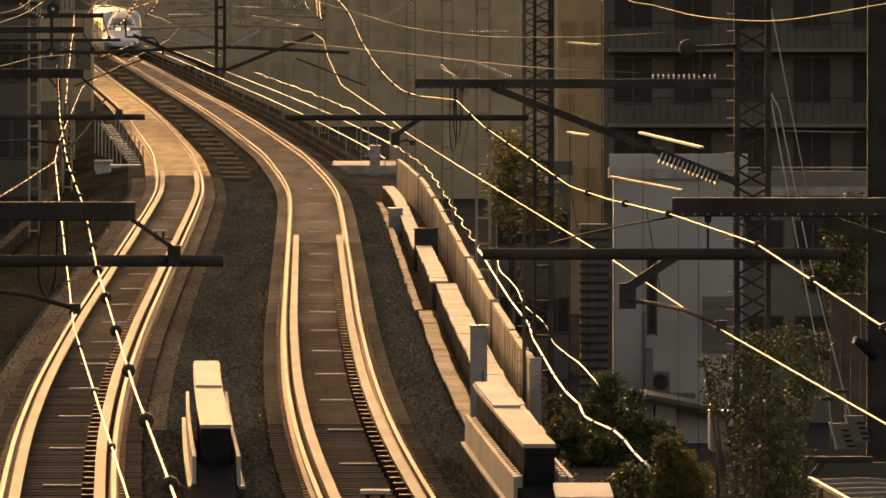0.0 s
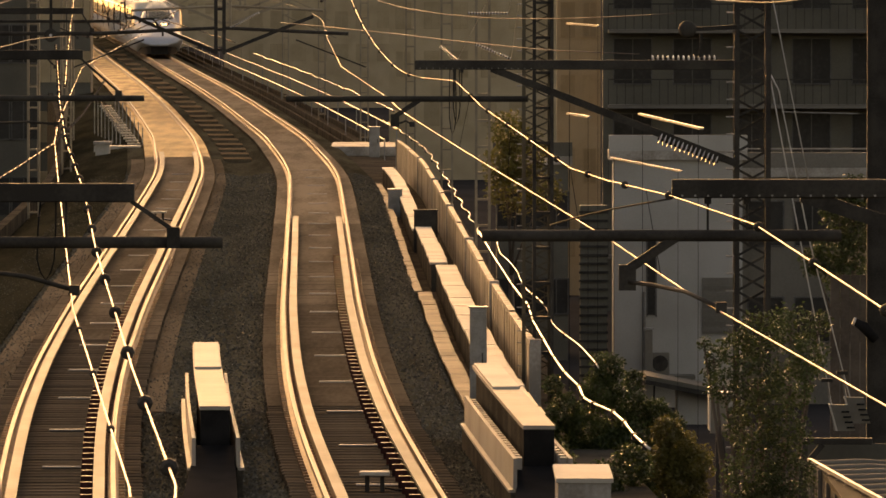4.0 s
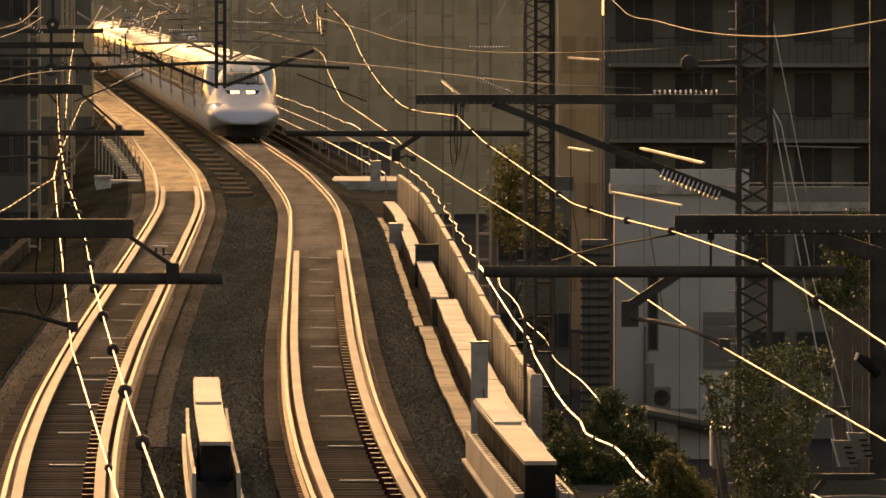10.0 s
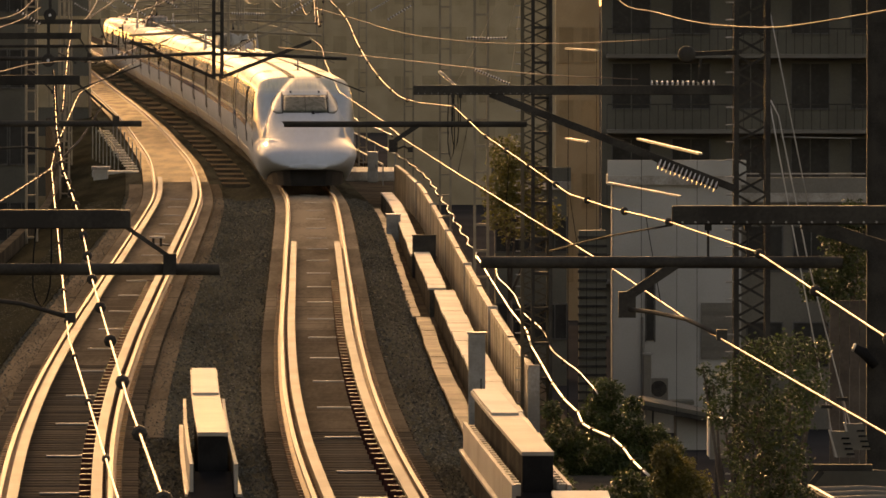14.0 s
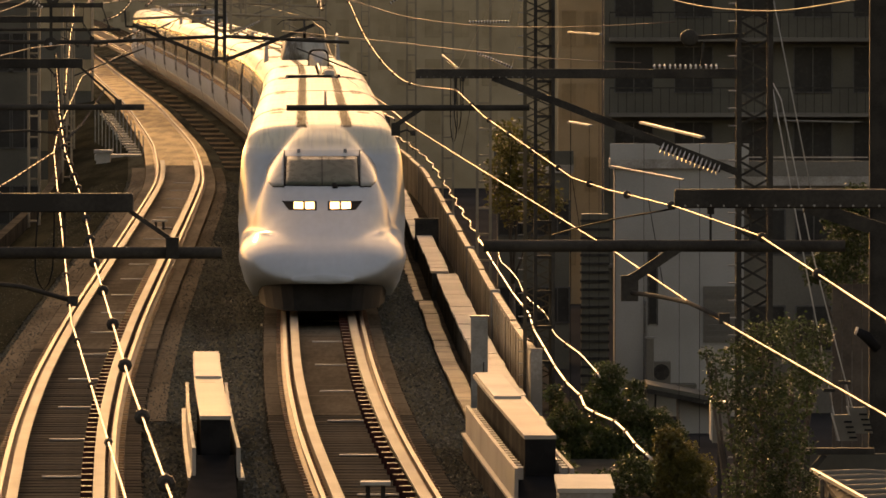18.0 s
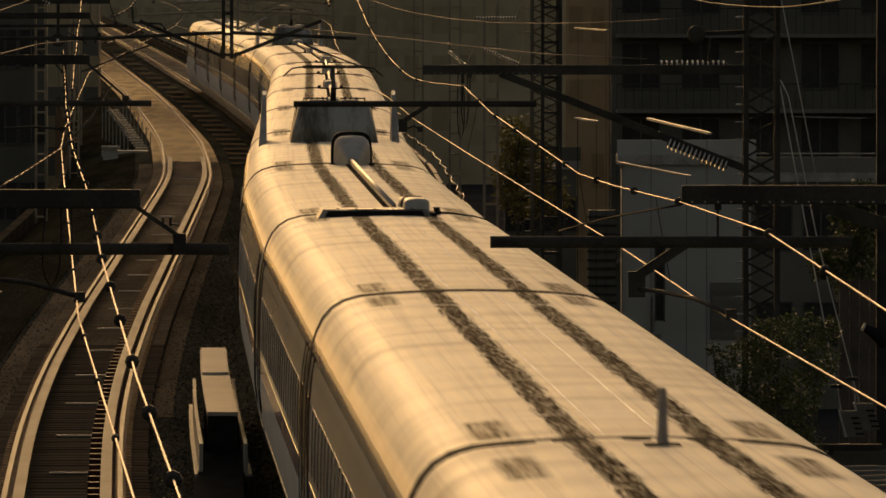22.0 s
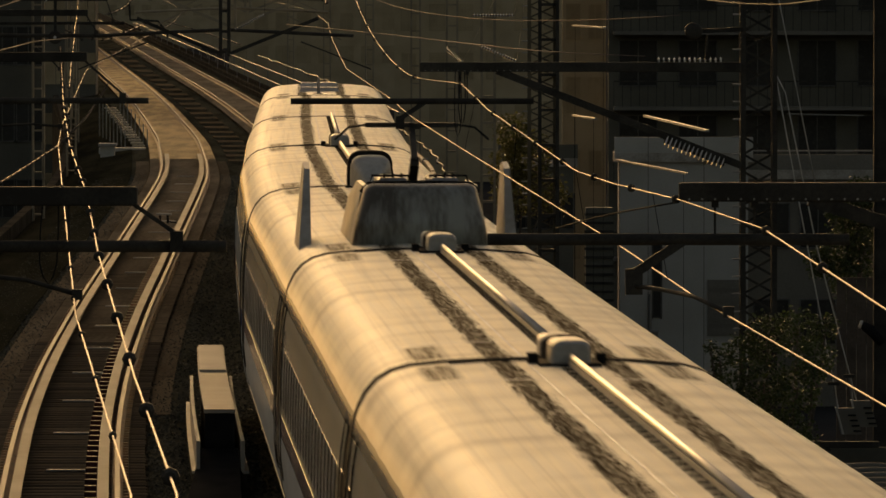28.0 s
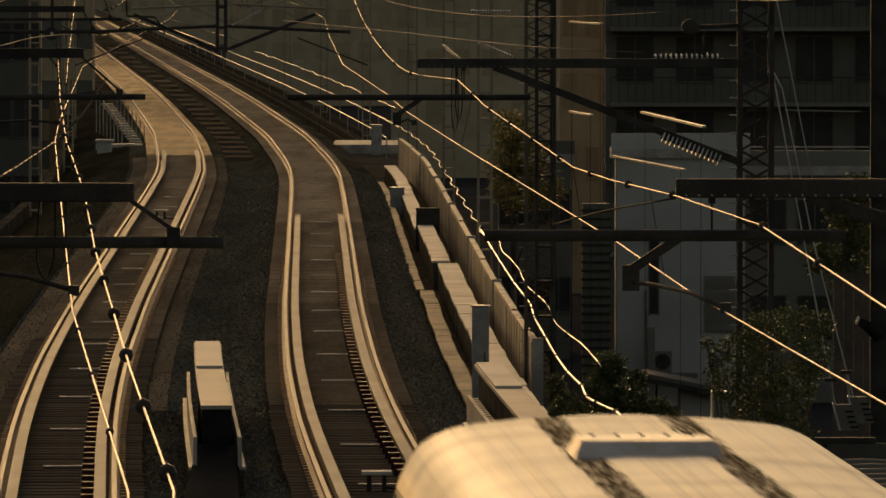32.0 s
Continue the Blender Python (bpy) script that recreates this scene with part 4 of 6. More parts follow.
wire("feeder_wire", [(0.735, 55, 5.142), (0.967, 52, 5.316), (1.14, 50, 5.423), (1.346, 47.4, 5.551)], 0.006, "thin dark jumper cable to the bracket", 0, RUBBER, curve=True)
sw = thing("line_switch", (2.853, 92.5, 6.114), "round dark switch housing on the mast", "switch")
part("drum", tube([(-0.06, -0.12, 0), (-0.06, -0.09, 0), (-0.06, 0.1, 0)], [0.07, 0.10, 0.10], 14), DARKSTEEL, sw, smooth=True)
part("arm", bar((0, 0, 0), (0.57, 0.68, 0.02), 0.05, 0.05), DARKSTEEL, sw)
part("strut", bar((0.1, 0, -0.05), (0.08, 0, -0.32), 0.03, 0.03), DARKSTEEL, sw)


# ---- portal with a hanging post between the tracks ----
def portal(y, o_left, o_right, z, hang_o, z_foot, label, steel=DARKSTEEL):
    c = cx(y)
    t = thing("portal_gantry", (c, y, -7.6), label, "gantry", "gantries over the tracks")
    o = Vector(t.location)

    def p(name, bm):
        ob = part(name, bm, steel, t)
        ob.matrix_parent_inverse = Matrix.Translation(o).inverted()
        return ob
    for e in (o_left, o_right):
        for d in (-0.15, 0.15):
            p("column", box(c + e + d - 0.03, c + e + d + 0.03, y - 0.15, y + 0.15, -7.6, z + 0.3))
        for zz in np.arange(-0.5, z, 0.6):
            p("column_tie", box(c + e - 0.12, c + e + 0.12, y - 0.1, y + 0.1, zz, zz + 0.05))
    for dz in (-0.3, 0.3):
        p("chord", box(c + o_left, c + o_right, y - 0.05, y + 0.05, z + dz - 0.05, z + dz + 0.05))
    k = 0
    x = c + o_left
    while x < c + o_right - 0.3:
        s = 1 if k % 2 else -1
        p("lacing", bar((x, y, z - s * 0.28), (x + 0.6, y, z + s * 0.28), 0.04, 0.05))
        x += 0.6
        k += 1
    hx = c + hang_o
    for e in (-0.07, 0.07):
        p("hanging_post", box(hx + e - 0.03, hx + e + 0.03, y - 0.06, y + 0.06, z_foot, z - 0.3))
    for zz in np.arange(z_foot + 0.05, z - 0.4, 0.35):
        p("post_tie", box(hx - 0.05, hx + 0.05, y - 0.05, y + 0.05, zz, zz + 0.05))
    for s, reach in ((-1, 1.5), (1, 1.6)):
        p("arm", bar((hx + s * 0.1, y, z_foot + 0.05), (hx + s * reach, y, z_foot + 0.65), 0.05, 0.06))
        p("registration_tube", tube([(hx + s * 0.1, y, z_foot + 0.45), (hx + s * 2.2, y, z_foot + 0.35)], 0.03, 8))
        p("steady_arm", tube([(hx + s * 2.5, y, 5.02), (hx + s * 1.3, y, z_foot + 0.25)], 0.014, 6))
    return t


portal(139.0, -8.1, 3.65, 8.3, -3.83 + 1.95, 5.24, "dark lattice portal with a post hanging between the tracks")
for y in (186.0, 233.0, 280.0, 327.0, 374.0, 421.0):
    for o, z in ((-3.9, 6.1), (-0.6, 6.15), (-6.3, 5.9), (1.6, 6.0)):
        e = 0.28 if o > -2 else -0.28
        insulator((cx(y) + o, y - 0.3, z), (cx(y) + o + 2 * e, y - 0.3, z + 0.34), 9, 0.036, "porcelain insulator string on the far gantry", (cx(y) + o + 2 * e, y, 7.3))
    portal(y, -8.1, 3.75, 7.6, -2.1, 5.3, "lattice portal over the far curve, paled by painted haze", FARSTEEL)

# ---- buildings beyond the viaduct ----
def window(parent, x, y, z, w, h, pane=GLASS):
    f = part("window", box(x - w / 2, x + w / 2, y - 0.02, y + 0.0, z, z + h), pane, parent)
    bm = bmesh.new()
    for a in ((x - w / 2 - 0.05, x - w / 2, z, z + h), (x + w / 2, x + w / 2 + 0.05, z, z + h), (x - w / 2 - 0.05, x + w / 2 + 0.05, z + h, z + h + 0.05), (x - w / 2 - 0.05, x + w / 2 + 0.05, z - 0.06, z), (x - 0.02, x + 0.02, z, z + h)):
        box(a[0], a[1], y - 0.06, y + 0.0, a[2], a[3], bm)
    part("frame", bm, FRAME if pane is GLASS else pane, f)
    return f


def building(x0, x1, y, depth, z1, mat, label, bays, floors, win=(1.2, 1.5), balcony=False, floor_h=3.1, skip=()):
    t = thing("building", ((x0 + x1) / 2, y, -7.6), label, "building")
    w = x1 - x0
    h = z1 + 7.6
    part("wall", box(-w / 2, w / 2, 0, depth, 0, h), mat, t)
    roof = part("roof", box(-w / 2 - 0.15, w / 2 + 0.15, -0.15, depth + 0.15, h + 0.004, h + 0.3), CONCRETE, t)
    part("parapet", box(-w / 2 - 0.15, w / 2 + 0.15, -0.15, 0.05, h + 0.304, h + 0.8), mat, roof)
    for f in range(floors):
        z = h - (f + 1) * floor_h + 0.9
        if z < 0.2:
            break
        for b in range(bays):
            if (f, b) in skip:
                continue
            x = -w / 2 + (b + 0.5) * w / bays
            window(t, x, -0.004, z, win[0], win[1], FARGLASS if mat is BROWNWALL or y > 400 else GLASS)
        if balcony:
            bal = part("balcony", box(-w / 2 + 0.2, w / 2 - 0.2, -1.2, -0.01, z - 1.0, z - 0.85), GREYWALL, t)
            part("balcony_rail", box(-w / 2 + 0.2, w / 2 - 0.2, -1.22, -1.18, z + 0.15, z + 0.2), DARKSTEEL, bal)
            n = int(w / 0.35)
            for k in range(n + 1):
                x = -w / 2 + 0.2 + k * (w - 0.4) / n
                part("baluster", box(x - 0.012, x + 0.012, -1.21, -1.19, z - 0.85, z + 0.15), DARKSTEEL, bal)
    return t


building(5.473, 9.6, 260, 2.2, 0.327, STUCCO, "white stucco house with a flat roof below the line", 3, 2, (0.9, 1.6), skip=((0, 0), (0, 1), (1, 0), (0, 2), (1, 1), (1, 2)))
building(9.674, 15.683, 262, 8, -0.274, GREYWALL, "grey flat-roofed house beside the white one", 4, 2, (1.1, 1.4))
building(6.508, 23.446, 330, 0.8, 16, DARKWALL, "dark apartment block with balconies and railings", 7, 8, (1.5, 1.8), True, 3.05)
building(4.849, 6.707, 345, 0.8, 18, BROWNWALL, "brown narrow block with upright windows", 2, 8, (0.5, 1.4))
building(-3.418, 7.491, 520, 16, 26, BROWNWALL, "tall brown tiled block, haze put into its colour", 6, 10, (0.9, 1.6))
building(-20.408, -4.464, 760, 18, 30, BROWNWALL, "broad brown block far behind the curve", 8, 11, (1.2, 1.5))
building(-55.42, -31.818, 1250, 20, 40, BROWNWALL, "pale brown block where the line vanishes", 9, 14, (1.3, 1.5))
building(-21.785, -16.477, 330, 3, 14, DARKWALL, "dark block behind the other parapet", 5, 7, (1.1, 1.5))
building(-21.264, -18.18, 420, 3, 18, DARKWALL, "grey block behind the gantries", 3, 8, (0.9, 1.5))
building(-48.515, -29.717, 640, 4, 30, GREYWALL, "brown block behind the gantries", 8, 11, (1.3, 1.5))
building(1.947, 4.482, 290, 6, -0.605, DARKWALL, "low dark shed under the wires", 3, 2, (0.8, 1.2))

# the white house: upright recess, side window, small balcony with an air conditioner
house = thing("window_bay", (8.924, 259.98, -5.236), "large dark shuttered window of the white house", "window")
part("shutter", box(-0.62, 0.62, -0.05, 0, 0, 1.8), GREYWALL, house)
for k in range(9):
    part("slat", box(-0.58, 0.58, -0.075, -0.052, 0.08 + 0.19 * k, 0.2 + 0.19 * k), GREYWALL, house)
recess = thing("window_strip", (6.688, 259.98, -4.636), "narrow upright dark window strip of the white house", "window")
part("glass", box(-0.12, 0.12, -0.03, 0, 0, 2.4), GLASS, recess)
part("frame", box(-0.17, -0.122, -0.05, 0, -0.05, 2.45), FRAME, recess)
part("frame", box(0.122, 0.17, -0.05, 0, -0.05, 2.45), FRAME, recess)
bal = thing("balcony", (7.263, 259.97, -6.53), "small dark balcony with an air conditioner on it", "balcony")
part("slab", box(-0.95, 0.8, -1.1, 0, -0.12, 0), DARKWALL, bal)
part("bracket", bar((-0.5, -0.05, -0.9), (-0.5, -1.0, -0.12), 0.06, 0.06), DARKSTEEL, bal)
part("bracket", bar((0.5, -0.05, -0.9), (0.5, -1.0, -0.12), 0.06, 0.06), DARKSTEEL, bal)
ac = thing("air_conditioner", (6.926, 258.5, -6.491), "grey air conditioner outdoor unit on the balcony", "air conditioner")
part("casing", box(-0.30, 0.30, 0, 0.3, 0, 0.72), GREYWALL, ac, bevel=0.02)
part("fan_grille", tube([(0, -0.012, 0.38), (0, -0.002, 0.38)], 0.26, 16), DARKSTEEL, ac)
duct = thing("drain_pipe", (6.47, 259.9, -7.091), "upright drain pipe on the white house", "pipe")
part("pipe", tube([(0, 0, -1), (0, 0, 3.2)], 0.05), GREYSTEEL, duct)
shaft = thing("ribbed_duct", (4.743, 255, -7.6), "dark ribbed duct beside the white house", "duct")
part("body", box(-0.42, 0.42, 0, 0.7, 0, -0.971 + 7.6), DARKWALL, shaft)
for k in range(24):
    z = -0.971 + 7.6 - 0.25 - 0.27 * k
    part("rib", box(-0.46, 0.46, -0.05, -0.002, z, z + 0.08), DARKSTEEL, shaft)


def bright_rail(p, q, label, w=0.05, h=0.04, tall=False):
    t = thing("handrail", p, label, "handrail")
    d = Vector(q) - Vector(p)
    part("rail", bar((0, 0, 0), d, w, h), GREYSTEEL, t)
    for u in (0.05, 0.95):
        part("post", bar(d * u, d * u + Vector((0, 0, -0.7 if not tall else -7.6 - (Vector(p) + d * u).z)), 0.012, 0.012), RUBBER, t)
    return t


bright_rail((4.853, 200, 3), (6.059, 190, 2.855), "sunlit steel handrail of a roof terrace", 0.10, 0.05, True)
bright_rail((3.709, 240, 4.869), (4.555, 236, 4.838), "sunlit steel railing on tall thin posts", 0.12, 0.05, True)
bright_rail((3.709, 240, 2.217), (4.258, 236, 2.197), "sunlit steel railing on tall thin posts", 0.12, 0.05, True)
bright_rail((5.175, 250, 0.654), (7.066, 240, 0.505), "bright metal rail before the white house roof", 0.10, 0.05, True)
bright_rail((8.799, 270, 0.448), (14.085, 270, 0.448), "long roof railing behind the mast")
bright_rail((9.108, 268, 0.178), (13.231, 268, 0.197), "long roof railing behind the mast")
bright_rail((13.7, 328.7, 0.518), (16.803, 328.7, 0.449), "long roof railing behind the mast", 0.05, 0.04, True)


# ---- plants on the viaduct edge and in the street ----
def leaves(centres, n, size, seed):
    """Leaf blades in clumps: centres are (x, y, z, radius)."""
    rnd = random.Random(seed)
    verts, faces = [], []
    total = sum(c[3] ** 2 for c in centres)
    for cxx, cyy, czz, r in centres:
        for i in range(int(n * r * r / total)):
            d = Vector((rnd.gauss(0, 1), rnd.gauss(0, 1), rnd.gauss(0, 1))).normalized()
            rr = r * (0.55 + 0.5 * rnd.random()) * (1 + 0.35 * noise.noise(d * 2.2 + Vector((cxx, cyy, czz))))
            c = Vector((cxx, cyy, czz)) + d * rr
            s = size * rnd.uniform(0.6, 1.3)
            u = Vector((rnd.uniform(-1, 1), rnd.uniform(-1, 1), rnd.uniform(-0.9, 0.4))).normalized()
            w = u.cross(Vector((rnd.uniform(-1, 1), rnd.uniform(-1, 1), rnd.uniform(-1, 1)))).normalized()
            k = len(verts)
            verts += [c, c + u * s * 0.5 + w * s * 0.32, c + u * s, c + u * s * 0.5 - w * s * 0.32]
            faces += [(k, k + 1, k + 2), (k, k + 2, k + 3)]
    me = bpy.data.meshes.new("leaves")
    me.from_pydata([tuple(v) for v in verts], [], faces)
    return me


def plant(name, base, centres, n, size, seed, label, mat=LEAF, extra=None):
    t = thing(name, base, label, "plant")
    b = Vector(base)
    rnd = random.Random(seed)
    rel = [(c[0] - b.x, c[1] - b.y, c[2] - b.z, c[3]) for c in centres]
    hub = Vector((0, 0, max(0.5, min(c[2] for c in rel) * 0.7)))
    part("trunk", tube([(0, 0, 0), hub * 0.5 + Vector((0.05, 0, 0)), hub], [0.13, 0.10, 0.07], 8), BARK, t, smooth=True)
    for c in rel:
        e = Vector(c[:3])
        m = hub.lerp(e, 0.5) + Vector((rnd.uniform(-0.1, 0.1), 0, 0.1))
        part("limb", tube([hub, m, e], [0.05, 0.03, 0.012], 6), BARK, t, smooth=True)
    me = leaves(rel, n, size, seed)
    me.materials.append(mat)
    ob = new("crown", me)
    ob.parent = t
    ob["kind"] = "stuff"
    return t

rnd = random.Random(12)

plant("ivy_bush", (2.95, 126.5, -7.6), [(*(1.903, 126, -0.137), 0.29), (*(2.256, 126, -0.445), 0.36), (*(1.991, 126, -0.886), 0.40), (*(2.52, 126, -0.974), 0.45), (*(2.564, 126, 0.524), 0.25), (*(2.432, 126, 0.171), 0.29), (*(2.872, 126, -0.005), 0.29), (*(3.049, 126, -0.534), 0.40), (*(2.696, 126, -0.622), 0.34), (*(3.225, 126, -1.15), 0.45), (*(1.903, 126, -1.415), 0.45), (*(2.784, 126, -1.503), 0.50), (*(1.727, 126, 0.259), 0.16), (*(1.683, 126, -0.445), 0.2), (*(2.97, 126.4, 0.326), 0.16), (*(3.313, 126, -0.181), 0.24), (*(3.577, 126, -0.357), 0.2), (*(2.451, 127, 0.606), 0.12), (*(1.673, 119, -0.531), 0.30), (*(1.767, 117, -0.732), 0.34), (*(1.452, 118, -0.798), 0.25), (*(2.749, 117, -0.405), 0.3), (*(2.32, 116, -0.585), 0.3)], 52000, 0.055, 3, "dense dark green ivy climbing over the viaduct edge")
plant("yellow_bush", (3.5, 119.8, -7.6), [(*(3.323, 120, -0.091), 0.22), (*(3.491, 120, -0.343), 0.28), (*(3.701, 120, -0.594), 0.30), (*(3.239, 120, -0.594), 0.3), (*(3.575, 120, -0.93), 0.35)], 11000, 0.055, 4, "yellowing bush hanging over the viaduct edge", LEAFY)
plant("street_tree", (3.57, 91, -7.6), [(*(3.284, 91, 2.545), 0.21), (*(3.57, 91, 2.705), 0.27), (*(3.942, 91.5, 2.745), 0.27), (*(4.111, 91, 2.45), 0.24), (*(3.139, 90.5, 2.159), 0.22), (*(3.519, 90.5, 2.222), 0.3), (*(3.92, 91, 2.132), 0.3), (*(3.455, 90.5, 1.716), 0.33), (*(3.835, 90.5, 1.652), 0.3), (*(3.455, 90.5, 1.146), 0.36), (*(3.898, 90.5, 1.146), 0.3), (*(3.059, 91.5, 2.425), 0.13), (*(2.95, 91.5, 2.585), 0.08), (*(3.014, 91.5, 2.265), 0.09), (*(4.261, 91.5, 2.809), 0.14), (*(3.645, 90.5, 0.83), 0.36)], 13000, 0.045, 5, "dark green street tree rising beside the viaduct")
plant("street_tree", (10.69, 215, -7.6), [(*(10.464, 215, 0.234), 0.5), (*(10.915, 215, 0.61), 0.5), (*(11.066, 215, -0.442), 0.6), (*(10.314, 215, -0.893), 0.6), (*(9.863, 215, -1.194), 0.4), (*(10.765, 215, -1.645), 0.7)], 8000, 0.10, 6, "dark green tree behind the mast")
plant("street_tree", (1.946, 230, -7.6), [(*(1.866, 230, 1.934), 0.6), (*(2.348, 230, 1.29), 0.7), (*(1.705, 230, 0.969), 0.6), (*(2.027, 230, 0.325), 0.8), (*(2.831, 230, 0.164), 0.6)], 4000, 0.13, 7, "thin olive street tree behind the parapet", LEAFY)

# ---- equipment below the mast ----
def loft_box(x0, x1, z0, z1):
    """One slanting plate of a weight."""
    bm = box(x0, x1, -0.05, 0.05, z0, z1)
    for v in bm.verts:
        if v.co.z > (z0 + z1) / 2:
            v.co.x -= 0.085
    return bm


for i in range(2):
    t = thing("balance_weight", (4.539 + 0.175 * i, 93 + 0.02 * i, 1.498 + 0.085 * i), "slanted grey tension weight hanging on a stay wire", "weight", "balance weights")
    part("plate", loft_box(0, 0.2, 0, 0.30), GREYWALL, t)
    part("edge", loft_box(-0.022, -0.002, 0, 0.31), PIPE, t)
    for k in range(4):
        part("bolt", box(0.10 - 0.02 * k, 0.19 - 0.02 * k, -0.07, -0.052, 0.03 + 0.06 * k, 0.05 + 0.06 * k), RUBBER, t)
    part("rod", tube([(-0.03, 0, 0.0), (-0.085, 0, 0.32), (-0.125, 0, 0.6)], 0.014), GREYSTEEL, t)
    part("hook", box(-0.19, -0.06, -0.03, 0.03, 0.56, 0.60), DARKSTEEL, t)
locker = thing("equipment_locker", (4.443, 101, -7.6), "dark steel frame of a locker on the viaduct edge", "locker")
z_l = 0.933 + 7.6
part("post", box(0, 0.11, 0, 0.12, 0, z_l - 0.085), DARKSTEEL, locker)
part("beam", box(0, 0.92, 0, 0.12, z_l - 0.08, z_l), DARKSTEEL, locker, bevel=0.006)
part("brace", bar((0.10, 0.06, z_l - 0.32), (0.30, 0.06, z_l - 0.08), 0.07, 0.07), DARKSTEEL, locker)
part("back", box(0.0, 1.2, 0.5, 0.55, 0, z_l - 0.1), DARKWALL, locker)
z_c = 0.727 + 7.6
ribbed = thing("slatted_cover", (4.531, 100, -7.6), "slatted grey steel cover in front of the locker", "cover")
part("side", bar((0.06, 0, z_c - 1.0), (0.06 + 0.67, -10, z_c - 1.0), 0.1, 1.9), DARKSTEEL, ribbed)
part("edge", bar((0.0, 0, z_c), (0.67, -10, z_c), 0.05, 0.04), GREYSTEEL, ribbed)
part("top", box(0.1, 1.4, -10, 0, z_c - 0.12, z_c - 0.06), RUBBER, ribbed)
for k in range(11):
    y = -0.25 - 0.9 * k
    part("rib", tube([(0.03 - 0.067 * y, y, z_c - 0.11), (0.6 - 0.067 * y, y, z_c - 0.09), (1.15 - 0.067 * y, y, z_c - 0.12)], 0.12, 10), DARKWALL, ribbed, smooth=True)
    part("batten", box(-0.03 - 0.067 * y, 0.01 - 0.067 * y, y - 0.05, y + 0.05, z_c - 1.6, z_c - 0.05), GREYWALL, ribbed)
panel = thing("control_box", (3.806, 112, -7.6), "grey control box with a bright lit top on a post", "control box")
part("post", box(-0.03, 0.03, 0.02, 0.08, 0, 0.93 + 7.6), DARKSTEEL, panel)
part("case", box(-0.10, 0.15, 0, 0.2, 0.343 + 7.6, 0.875 + 7.6), GREYWALL, panel)
part("edge", box(-0.125, -0.102, -0.02, 0.5, 0.382 + 7.6, 0.875 + 7.6), PIPE, panel)
part("lid", box(-0.13, 0.14, -0.05, 0.3, 0.883 + 7.6, 0.914 + 7.6), PIPE, panel)
part("cable", tube([(0.05, 0.1, 0.343 + 7.6), (0.12, 0.1, -0.088 + 7.6), (0.2, 0.1, 5.4)], 0.02), DARKSTEEL, panel)
block = thing("concrete_block", (1.772, 101, -7.6), "pale concrete block at the viaduct edge", "block")
part("base", box(-0.33, 0.33, 0, 2.8, 0, 0.431 + 7.54), CONCRETE, block)
part("lid", box(-0.36, 0.36, -0.02, 2.82, 0.431 + 7.544, 0.431 + 7.6), PALE, block)
post = thing("steel_post", (5.908, 110, -7.6), "dark upright steel column beside the viaduct", "column")
part("column", box(-0.13, 0.25, 0, 0.3, 0, 16), DARKSTEEL, post)
part("flange", box(-0.15, -0.132, -0.05, 0.1, 0, 16), DARKSTEEL, post)
shed = thing("timber_screen", (6.918, 130, -7.6), "dark brown board screen beside the column", "screen")
for k in range(12):
    part("board", box(-0.7 + 0.16 * k, -0.7 + 0.16 * k + 0.15, 0, 0.04, 0, 1.818 + 7.6), BARK, shed)
lampt = thing("floodlight", (5.585, 109.7, 1.991), "black floodlight with a sunlit rim on the column", "floodlight")
part("hood", tube([(0, 0, 0), (0.12, 0.05, -0.07), (0.28, 0.1, -0.25)], [0.05, 0.075, 0.06], 10), RUBBER, lampt, smooth=True)
part("rim", tube([(-0.03, 0, 0.01), (0.0, 0, 0.0)], [0.055, 0.06], 10), PIPE, lampt)
part("bracket", bar((0.2, 0.08, -0.15), (0.26, 0.4, -0.3), 0.05, 0.05), DARKSTEEL, lampt)

# lean-to under the balcony of the white house
lean = thing("lean_to_roof", (6.049, 250, -6.549), "dark lean-to roof below the balcony", "roof")
part("slab", bar((0.2, 1.5, 0.42), (2.9, 1.5, -0.1), 3.0, 0.16), DARKWALL, lean)
part("fascia", bar((0.2, -0.02, 0.30), (2.9, -0.02, -0.22), 0.06, 0.14), DARKSTEEL, lean)
part("wall", box(1.2, 2.6, 0.6, 3.0, -6.0, 0.0), STUCCO, lean)
mount = thing("steel_post", (6.559, 258.4, -6.436), "short grey post beside the air conditioner", "post")
part("shaft", box(-0.13, 0.13, 0, 0.2, 0, 1.4), GREYWALL, mount, bevel=0.02)
part("cap", box(-0.16, 0.16, -0.03, 0.23, 1.402, 1.46), GREYSTEEL, mount)

# ---- the train ----
HALF = [(1.40, 0.28), (1.52, 0.55), (1.64, 0.95), (1.69, 1.4), (1.69, 1.9), (1.685, 2.35), (1.67, 2.66), (1.645, 2.90), (1.61, 3.09), (1.565, 3.24), (1.50, 3.37), (1.41, 3.475), (1.29, 3.55), (1.13, 3.595), (0.85, 3.622), (0.45, 3.642), (0.0, 3.65)]
RING = HALF + [(-x, z) for x, z in HALF[-2::-1]]


def loft(rings, closed=True, caps=True):
    bm = bmesh.new()
    vs = [[bm.verts.new(p) for p in r] for r in rings]
    n = len(rings[0])
    fs = []
    for a, b in zip(vs, vs[1:]):
        for k in range(n if closed else n - 1):
            fs.append(bm.faces.new((a[k], a[(k + 1) % n], b[(k + 1) % n], b[k])))
    if caps:
        fs.append(bm.faces.new(vs[0][::-1]))
        fs.append(bm.faces.new(vs[-1]))
    bmesh.ops.recalc_face_normals(bm, faces=fs)
    return bm


def side_x(z):
    return float(np.interp(z, [p[1] for p in HALF], [p[0] for p in HALF]))


